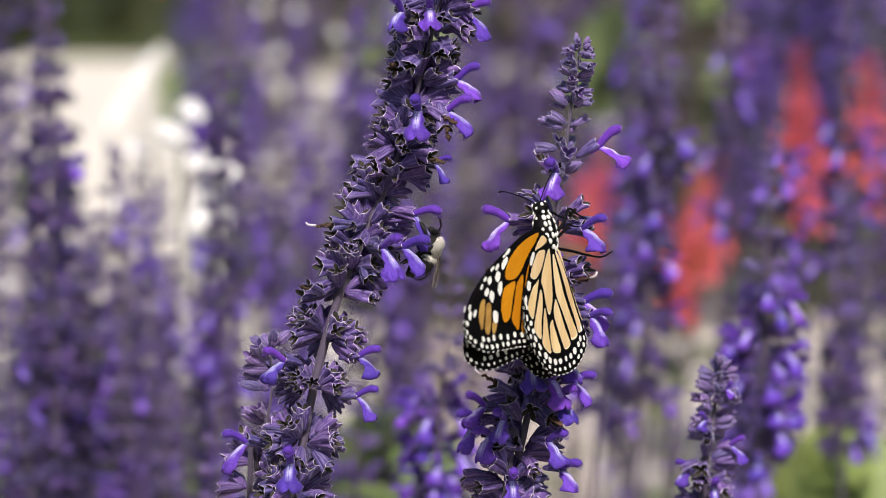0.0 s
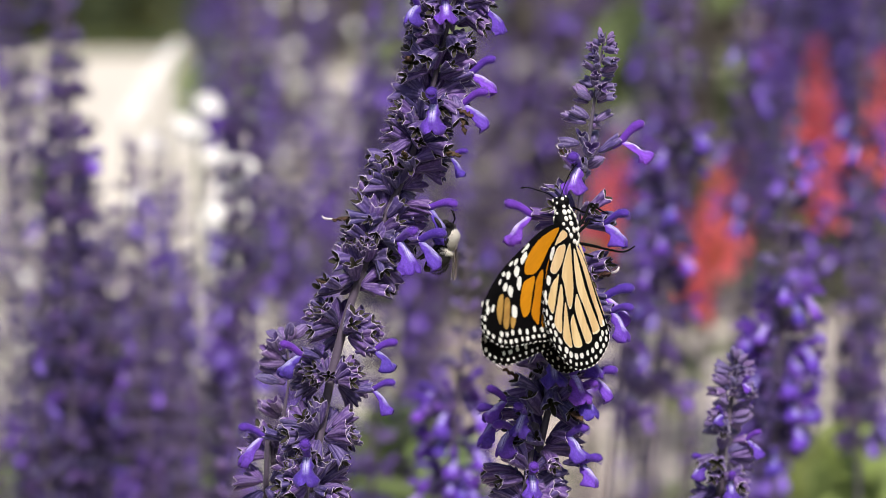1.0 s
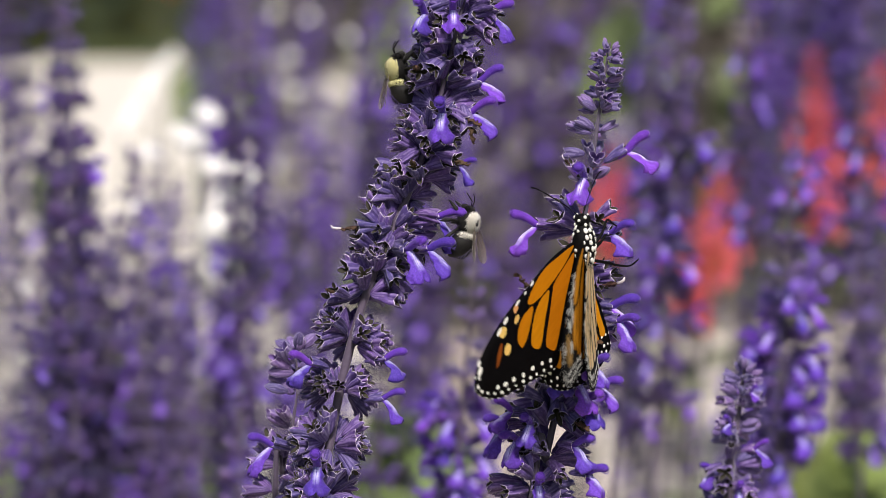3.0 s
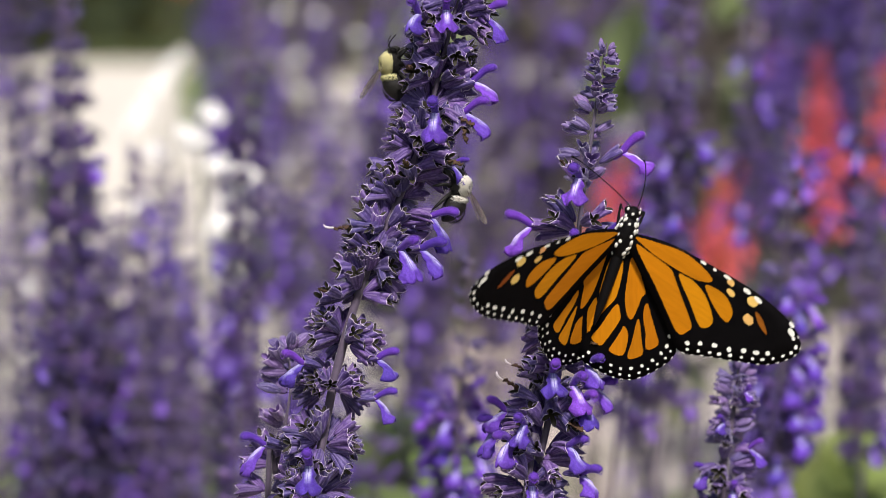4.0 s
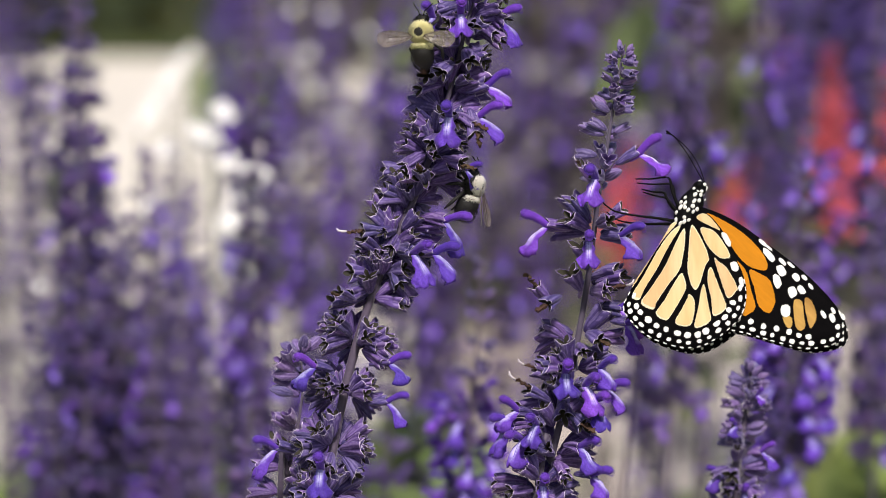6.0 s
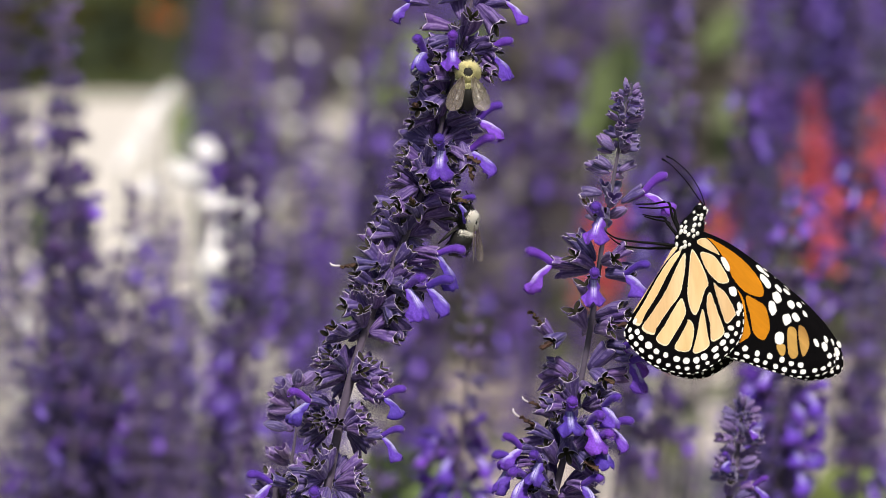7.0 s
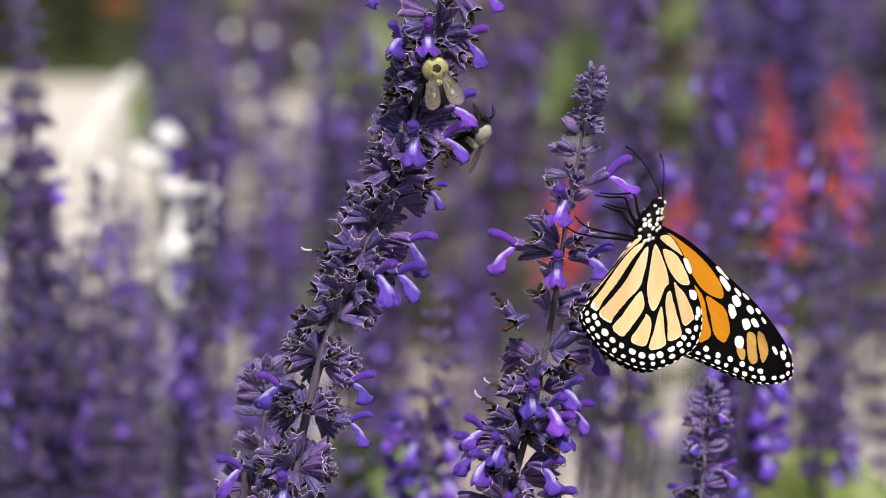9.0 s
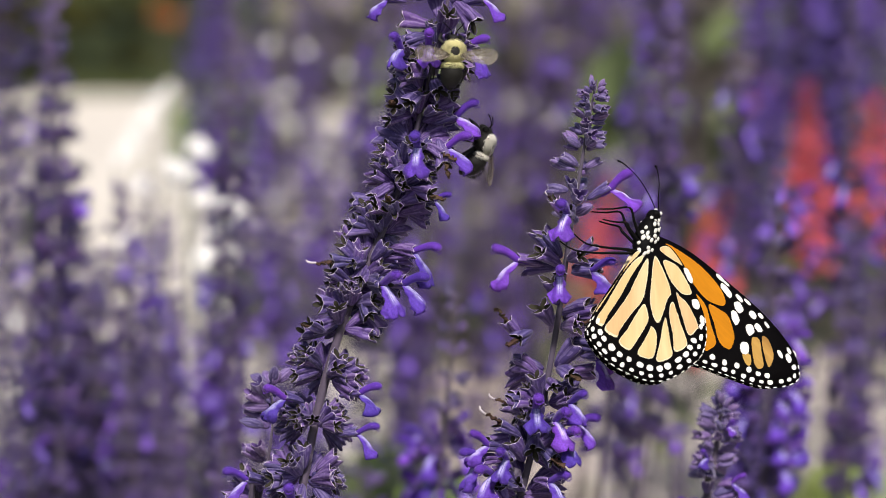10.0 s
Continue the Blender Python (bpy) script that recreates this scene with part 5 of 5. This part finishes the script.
# ---------------------------------------------------------------- bumblebees
def bumblebee(label, seed, coat, low):
    b = thing("bumblebee", (0, 0, 0), label, "bee", "bumblebees on the salvia")
    rnd = random.Random(seed)
    bm = bmesh.new()
    c, r = Vector((0, 1.5, 0)) * MM, (3.2 * MM, 3.1 * MM, 2.9 * MM)
    blob(bm, c, r, 20, 14, 1)
    for f in bm.faces:
        d = f.calc_center_median() - c
        if d.z > low * 2.9 * MM and d.x ** 2 + d.y ** 2 > (1.4 * MM) ** 2:
            f.material_index = 0
    fuzz(bm, c, r, 9000, 1.0 * MM, rnd, lambda d: d.z > low + 0.3 * d.y * d.y + 0.3 * noise.noise(d * 4) and (d.z - 0.9) ** 2 + d.x ** 2 * 0.9 + d.y ** 2 * 0.9 > 0.15 + 0.10 * noise.noise(d * 9))
    thorax = part("thorax", bm, [coat, FUZZ_BLACK], b, "furry pale thorax with a bald black middle")
    bm = bmesh.new()
    fuzz(bm, c, r, 1800, 1.0 * MM, rnd, lambda d: d.z < low + 0.12 + 0.3 * d.y * d.y)
    part("chest_fur", bm, FUZZ_BLACK, thorax, "black fur of the flanks")
    bm = bmesh.new()
    blob(bm, Vector((0, 5.2, -0.6)) * MM, (1.7 * MM, 1.2 * MM, 1.7 * MM), 14, 10)
    blob(bm, Vector((0, 5.9, -1.7)) * MM, (0.8 * MM, 0.8 * MM, 1.2 * MM), 10, 8)
    fuzz(bm, Vector((0, 5.2, -0.4)) * MM, (1.7 * MM, 1.2 * MM, 1.7 * MM), 160, 0.7 * MM, rnd)
    head = part("head", bm, FUZZ_BLACK, b)
    for s in (-1, 1):
        bm = bmesh.new()
        blob(bm, Vector((1.35 * s, 5.3, -0.5)) * MM, (0.55 * MM, 0.9 * MM, 1.1 * MM), 10, 8)
        part("eye", bm, BODY, head)
        bm = bmesh.new()
        tube(bm, [Vector((x * s, y, z)) * MM for x, y, z in ((0.5, 6.2, 0.2), (1.0, 7.6, 0.5), (2.3, 8.9, -0.2), (3.0, 9.8, -0.9))], [0.15 * MM] * 4, 6)
        part("antenna", bm, BODY, head)
    bm = bmesh.new()
    line = [Vector((0, -1.2 - i * 0.98, -0.4 - 0.06 * i * i)) * MM for i in range(9)]
    tube(bm, line, [x * MM for x in (1.2, 2.6, 3.05, 3.2, 3.15, 2.9, 2.4, 1.6, 0.5)], 16)
    fuzz(bm, Vector((0, -5.2, -1.0)) * MM, (3.1 * MM, 4.0 * MM, 3.0 * MM), 1500, 0.7 * MM, rnd)
    abdomen = part("abdomen", bm, FUZZ_BLACK, b)
    bm = bmesh.new()
    fuzz(bm, Vector((0, -2.6, -0.5)) * MM, (3.0 * MM, 1.1 * MM, 2.9 * MM), 3000, 0.7 * MM, rnd, lambda d: d.z > -0.2 + 0.3 * noise.noise(d * 5))
    part("pale_band", bm, coat, abdomen)
    for s in (-1, 1):
        for y0, knee, foot in ((3.2, (3.6, 5.0, -3.2), (2.6, 7.0, -6.0)), (1.2, (5.2, 1.4, -3.6), (4.8, 0.6, -7.0)), (-0.6, (4.8, -3.2, -3.6), (4.2, -6.4, -6.6))):
            bm = bmesh.new()
            pts = [Vector((1.6 * s, y0, -2)), Vector((knee[0] * s, knee[1], knee[2])), Vector((foot[0] * s, foot[1], foot[2]))]
            tube(bm, [p * MM for p in (pts[0], pts[1], pts[1].lerp(pts[2], 0.5), pts[2])], [0.5 * MM, 0.55 * MM, 0.5 * MM, 0.18 * MM], 7)
            part("leg", bm, FUZZ_BLACK, b)
    wings = []
    for s in (-1, 1):
        bm = bmesh.new()
        loop = smooth_loop([Vector((x * 1.15 * MM, y * 0.80 * MM, 0)) for x, y in ((0, 0), (1.6, -3), (3.0, -8), (3.0, -12), (1.2, -13.2), (-0.8, -11), (-1.0, -5), (-0.6, -1))], 4)
        top = [bm.verts.new((p.x * s, p.y, 0.05 * MM)) for p in loop]
        low = [bm.verts.new((p.x * s, p.y, -0.05 * MM)) for p in loop]
        bm.faces.new(top)
        bm.faces.new(low[::-1])
        bridge(bm, top, low)
        w = part("wing", bm, MEMBRANE, b, "smoky see-through wing")
        bm = bmesh.new()
        for pts in (((0, 0), (1.7, -4), (3.0, -9.5)), ((0, 0), (0.6, -5), (1.8, -11.5)), ((0, 0), (-0.4, -5), (0.2, -10)), ((1.5, -5), (0.5, -6.5), (-0.4, -7)), ((2.2, -8), (1.2, -9), (0.0, -9.5)), ((0.7, -5.5), (1.6, -7.5), (2.7, -11)), ((0, -0.5), (-0.8, -4), (-0.8, -8.5)), ((1.6, -10), (0.8, -11), (0.4, -12.6)), ((0.6, -3), (0.2, -4.5), (-0.6, -5))):
            tube(bm, [Vector((x * s * 1.15, y * 0.80, 0.02)) * MM for x, y in pts], [0.10 * MM, 0.08 * MM, 0.05 * MM], 5)
        part("wing_vein", bm, VEIN, w)
        wings.append((s, w))
    return b, wings


BEE_1, BEE_1_WINGS = bumblebee("bumblebee with cream furry thorax on the flank of the tall salvia", 3, CREAM, 0.2)
BEE_2, BEE_2_WINGS = bumblebee("bumblebee with yellow furry thorax and black abdomen on tall salvia", 4, FUZZ, 0.0)
BEE_1.scale = BEE_2.scale = (0.86, 0.86, 0.86)


# ---------------------------------------------------------------- what moves
def held(a, b, f, lean, back, roll):
    """The pose of an insect: its bearing, how far before the spikes' plane, its head's lean to the right, how far the head tips back, and its roll."""
    p = site(a, b, 1.05 - f)
    return Matrix.Translation(p) @ BASIS @ pose(0, 0, 0, 0, 0, -lean) @ pose(0, 0, 0, -back) @ pose(0, 0, 0, 0, roll, 0)


def wing_pose(s, kind, raised, swept):
    x, y, z = ((1.0, 1.8, 1.0) if kind == "fore" else (1.2, -2.0, 0.3))
    return pose(x * s * MM, y * MM, z * MM) @ pose(0, 0, 0, 0, -raised * s, 0) @ pose(0, 0, 0, 0, 0, (swept - 90) * s) @ pose(0, 0, 0 if kind == "fore" else -0.7 * MM)


def sway(thing_, rows, a, b):
    """A stem that leans to and fro in the spikes' plane about the bearing: shift right, shift down, turn clockwise in degrees."""
    pivot = site(a, b)
    rest = Matrix.Translation(thing_.location)
    out = []
    for t, dx, dy, turn in rows:
        move = Matrix.Translation(pivot + (RIGHT * dx - UP * dy) * (1.05 / FOCAL)) @ BASIS @ pose(0, 0, 0, 0, 0, -turn) @ BASIS.inverted() @ Matrix.Translation(-pivot)
        out.append((t, move @ rest))
    walk(thing_, out)


def motions():
    sway(SPIKE_A, [
        (0.0, 0, 0, 0.00),
        (0.5, 0, 0, -0.23),
        (1.0, 0, 0, -0.18),
        (1.5, 0, 0, -0.01),
        (2.0, 0, 0, -0.23),
        (2.5, 0, 0, -0.52),
        (4.0, 0, 0, -0.34),
        (4.5, 0, 0, -0.34),
        (5.0, 0, 0, -0.39),
        (6.5, 0, 0, 0.17),
        (7.0, 0, 0, -0.46),
        (7.5, 0, 0, 0.28),
        (8.0, 0, 0, 0.96),
        (8.5, 0, 0, 0.79),
        (9.0, 0, 0, 0.68),
        (9.5, 0, 0, 0.23),
        (10.0, 0, 0, -0.29),
    ], 548, 585)
    sway(SPIKE_B, [
        (0.0, 0.0, 0.0, 0.00),
        (0.5, 5.7, 3.0, 0.13),
        (1.0, 7.7, 1.2, 0.41),
        (1.5, 4.6, 2.3, 0.28),
        (2.0, 4.1, 2.3, 0.56),
        (2.5, 1.5, 2.0, 0.28),
        (4.0, 4.7, 4.3, 0.55),
        (4.5, 9.2, 1.0, 0.96),
        (5.0, 14.9, -0.2, 1.10),
        (6.5, 7.7, -1.0, 1.78),
        (7.0, 20.4, 4.6, 2.06),
        (7.5, 11.8, 5.3, 2.47),
        (8.0, -2.0, 1.8, 3.02),
        (8.5, 16.3, 9.2, 3.43),
        (9.0, 6.1, 1.0, 2.75),
        (9.5, 8.1, 3.1, 2.47),
        (10.0, 5.1, 4.8, 1.79),
    ], 922, 714)
    # seconds; bearing; before the plane; lean, tip back, roll; left wings raised, right wings raised; sweeps of fore and hind wings, left and right
    rows = [
        (0.0, 964.4, 421.8, 0.02, -9.8, 1, -37.4, 94.2, 83.9, 57.6, 64.6, 18.5, 19.5),
        (0.5, 969.2, 423.4, 0.02, -10.4, 1.3, -38.4, 94.2, 83.7, 57.8, 64.8, 18.6, 19.6),
        (1.0, 972.3, 423.5, 0.02, -10.1, 1.9, -38.9, 94.3, 83.9, 57.1, 64.1, 18.1, 19.1),
        (1.5, 969.7, 427.9, 0.02, -11.6, 0.2, -39.5, 94.2, 84.3, 57, 64, 19.5, 20.5),
        (2.0, 971.1, 432.8, 0.02, -10.5, -1, -42.7, 94.3, 82.2, 53.4, 60.4, 17.2, 18.2),
        (2.5, 968.1, 429.8, 0.02, -10, 0.2, -37.4, 94.4, 83.5, 52.8, 59.8, 16.7, 17.7),
        (2.7, 965.8, 441.1, 0.02, -9.8, -4.7, -36, 94.4, 85.2, 50.5, 57.5, 15.9, 16.9),
        (3.2, 1004.6, 434.6, 0.02, 3.5, -12.1, -21.4, 60.9, 54.4, 60.1, 67, 14.5, 19),
        (3.8, 1039.6, 438.2, 0.02, 19.2, -19.9, 4.2, 43.2, 18, 69.2, 78.2, 4.8, 22.1),
        (4.0, 1070.6, 421.2, 0.02, 18.9, -16.7, 1.5, 48.4, 14.9, 71.8, 78.9, 10.3, 19.7),
        (4.2, 1077.7, 399.2, 0.02, 23.8, -10.1, 18.5, 39, 8, 77.2, 76.6, 17.4, 22.2),
        (4.4, 1087.7, 392.7, 0.02, 17.9, -9.9, 23.6, 55.2, 3.7, 67.9, 65.1, 24.1, 15.2),
        (4.5, 1093.9, 382.6, 0.02, 24.2, -0.5, 20.2, 52.3, 13.3, 71.3, 67.2, 20, 13.8),
        (4.6, 1105, 373, 0.02, 26, -3, 21, 34, 11, 84, 67, 30, 15.5),
        (4.7, 1107.3, 373.1, 0.02, 26.9, -4.7, 22, 35.4, 9.3, 96.6, 66.6, 38, 16.7),
        (4.8, 1112.6, 367, 0.02, 31.1, 17.8, 22.3, 51, 10, 82.7, 74.4, 17.2, 26.3),
        (4.9, 1125.8, 357.1, 0.02, 29.2, 24.2, 24.4, 62.5, 8.4, 83.2, 76, 20.2, 26.6, 9),
        (5.0, 1138, 348.2, 0.018, 27.4, 30.4, 26.4, 75, 6.9, 73.7, 77.5, 15.3, 26.9, 11),
        (5.1, 1149.6, 342.8, 0.018, 24.8, 27.1, 41.5, 83, 27.7, 69.7, 76.9, 13.5, 25.7),
        (5.2, 1161.2, 337.3, 0.016, 22.3, 23.8, 56.6, 91.5, 48.5, 67.1, 76.4, 20, 24.6),
        (5.7, 1162.9, 390.3, 0.014, 24.6, 13.7, 69.7, 88.3, 84, 69.9, 71.1, 25.9, 26.5),
        (6.3, 1165.7, 348.6, 0.012, 25.1, 8.1, 79.1, 85.3, 89.3, 69.2, 70.4, 28.3, 28.9),
        (6.5, 1149.8, 361, 0.012, 28.4, 7.9, 77.4, 84.4, 89.3, 66.9, 68.1, 26.5, 27.1),
        (7.0, 1176.4, 351.5, 0.012, 22.7, 5.9, 73, 83.5, 89.6, 66.8, 68, 26.6, 27.2),
        (7.5, 1178.2, 348.3, 0.012, 20.6, 19.7, 80.2, 83.6, 89.3, 65.7, 66.9, 26.1, 26.7),
        (7.6, 1174.2, 357.3, 0.012, 22.3, 19, 50, 83.8, 89.1, 62.9, 64.1, 23.6, 24.2),
        (7.8, 1155.4, 369.6, 0.012, 28.3, 27.9, 90.3, 64.4, 53.2, 71.6, 76.1, 22.7, 38.4),
        (8.0, 1150.4, 391.6, 0.012, 29.3, 34.1, 98.1, 50.8, 30.9, 70.4, 76.2, 17.9, 37.2),
        (8.2, 1158.4, 396.6, 0.012, 29.3, 34.1, 98.1, 50.8, 30.9, 70.4, 76.2, 17.9, 37.2),
        (8.4, 1172.2, 387.7, 0.012, 24.2, 19.6, 102.7, 75.9, 73, 66.3, 78.1, 14.9, 37.2),
        (8.5, 1177.2, 386.7, 0.012, 24.4, 15.4, 102.7, 84.5, 88.8, 62.6, 63.8, 16.6, 17.2),
        (9.0, 1157.8, 368.1, 0.012, 21.4, 14.6, 103.4, 85.4, 89, 65, 66.2, 20, 20.6),
        (9.5, 1154.4, 365.4, 0.012, 14.1, 14.7, 105.8, 85.4, 88.9, 60.5, 61.7, 15.1, 15.7),
        (10.0, 1144, 365.8, 0.012, 16.1, 15.6, 106.4, 85.9, 88.7, 64.5, 65.7, 19.3, 19.9),
    ]
    walk(BUTTERFLY, [(r[0], held(*r[1:7])) for r in rows])
    for s, side in ((-1, 7), (1, 8)):
        walk(WINGS["fore", s], [(r[0], wing_pose(s, "fore", r[side], r[9 if s < 0 else 10])) for r in rows])
        walk(WINGS["hind", s], [(r[0], wing_pose(s, "hind", r[side] - 1.5 + (r[13] if s < 0 and len(r) > 13 else 0), r[11 if s < 0 else 12])) for r in rows])
    for bee, wings, rows in (
            (BEE_1, BEE_1_WINGS, [
                (0.0, 762, 444, 0.003, 20, 0, 85, 8, 8),
                (0.5, 762, 444, 0.003, 22, 0, 85, 8, 8),
                (1.0, 761, 443, 0.003, 15, 0, 85, 8, 8),
                (1.5, 759, 443, 0.003, 15, 0, 85, 8, 8),
                (2.0, 758, 444, 0.003, 20, 0, 85, 8, 8),
                (2.5, 778, 434, 0.006, 25, 0, 70, 8, 8),
                (2.7, 782, 424, 0.006, 15, 0, 65, 8, 8),
                (3.8, 780, 334, 0.003, 5, 0, 75, 8, 28),
                (4.5, 788, 335, 0.003, 10, 0, 80, 8, 28),
                (5.2, 793, 324, 0.003, 10, 0, 80, 8, 28),
                (6.3, 777, 329, 0.003, 8, 0, 75, 8, 8),
                (6.5, 775, 330, 0.003, 8, 0, 75, 8, 8),
                (7.0, 782, 328, 0.003, 8, 0, 75, 8, 8),
                (7.5, 793, 321, 0.002, 5, 0, 80, 8, 8),
                (8.0, 807, 292, 0.005, 20, 0, 60, 30, 30),
                (8.5, 830, 226, -0.004, 45, 0, 60, 30, 30),
                (9.0, 853, 197, -0.004, 38, 0, 80, 8, 8),
                (9.5, 871, 196, -0.003, 35, 0, 82, 8, 8),
                (10.0, 853, 196, -0.002, 18, 0, 80, 8, 8),
            ]),
            (BEE_2, BEE_2_WINGS, [
                (0.0, 720, 110, -0.022, -5, 0, 180, 12, 8),
                (1.3, 705, 103, -0.022, -5, 0, 180, 12, 8),
                (1.8, 660, 131, -0.008, 0, 0, -100, 8, 8),
                (2.5, 650, 134, 0, -5, 0, -80, 8, 8),
                (2.7, 656, 130, 0, -5, 0, -80, 8, 8),
                (4.0, 658, 118, 0, 0, 0, -75, 10, 28),
                (4.5, 662, 105, 0, 3, 0, -75, 10, 28),
                (5.2, 669, 110, 0, 5, 0, -65, 10, 28),
                (5.8, 685, 83, 0.012, 0, 0, -40, 60, 8),
                (6.3, 707, 29, 0.018, 5, 0, 0, 80, 5),
                (6.5, 723, 32, 0.018, 8, 0, 0, 80, 5),
                (6.8, 757, 69, 0.014, 4, 0, 0, 30, 8),
                (7.0, 784, 66, 0.014, 0, 0, 0, 10, 6),
                (7.5, 782, 66, 0.014, -8, 0, 0, 10, 6),
                (8.0, 789, 70, 0.014, -18, 0, 8, 6, 6),
                (8.5, 783, 71, 0.014, -5, 0, 5, 2, 6),
                (9.0, 782, 89, 0.013, -12, 0, 12, 6, 6),
                (9.5, 784, 78, 0.013, -15, 0, 15, 6, 6),
                (10.0, 801, 34, 0.014, 2, 0, 12, 80, 5),
            ])):
        walk(bee, [(r[0], held(*r[1:7])) for r in rows])
        for s, w in wings:
            walk(w, [(r[0], pose(1.5 * s * MM, 0.4 * MM, 2.6 * MM) @ pose(0, 0, 0, -r[8], -10 * s, 0) @ pose(0, 0, 0, 0, 0, r[7] * s)) for r in rows])


motions()
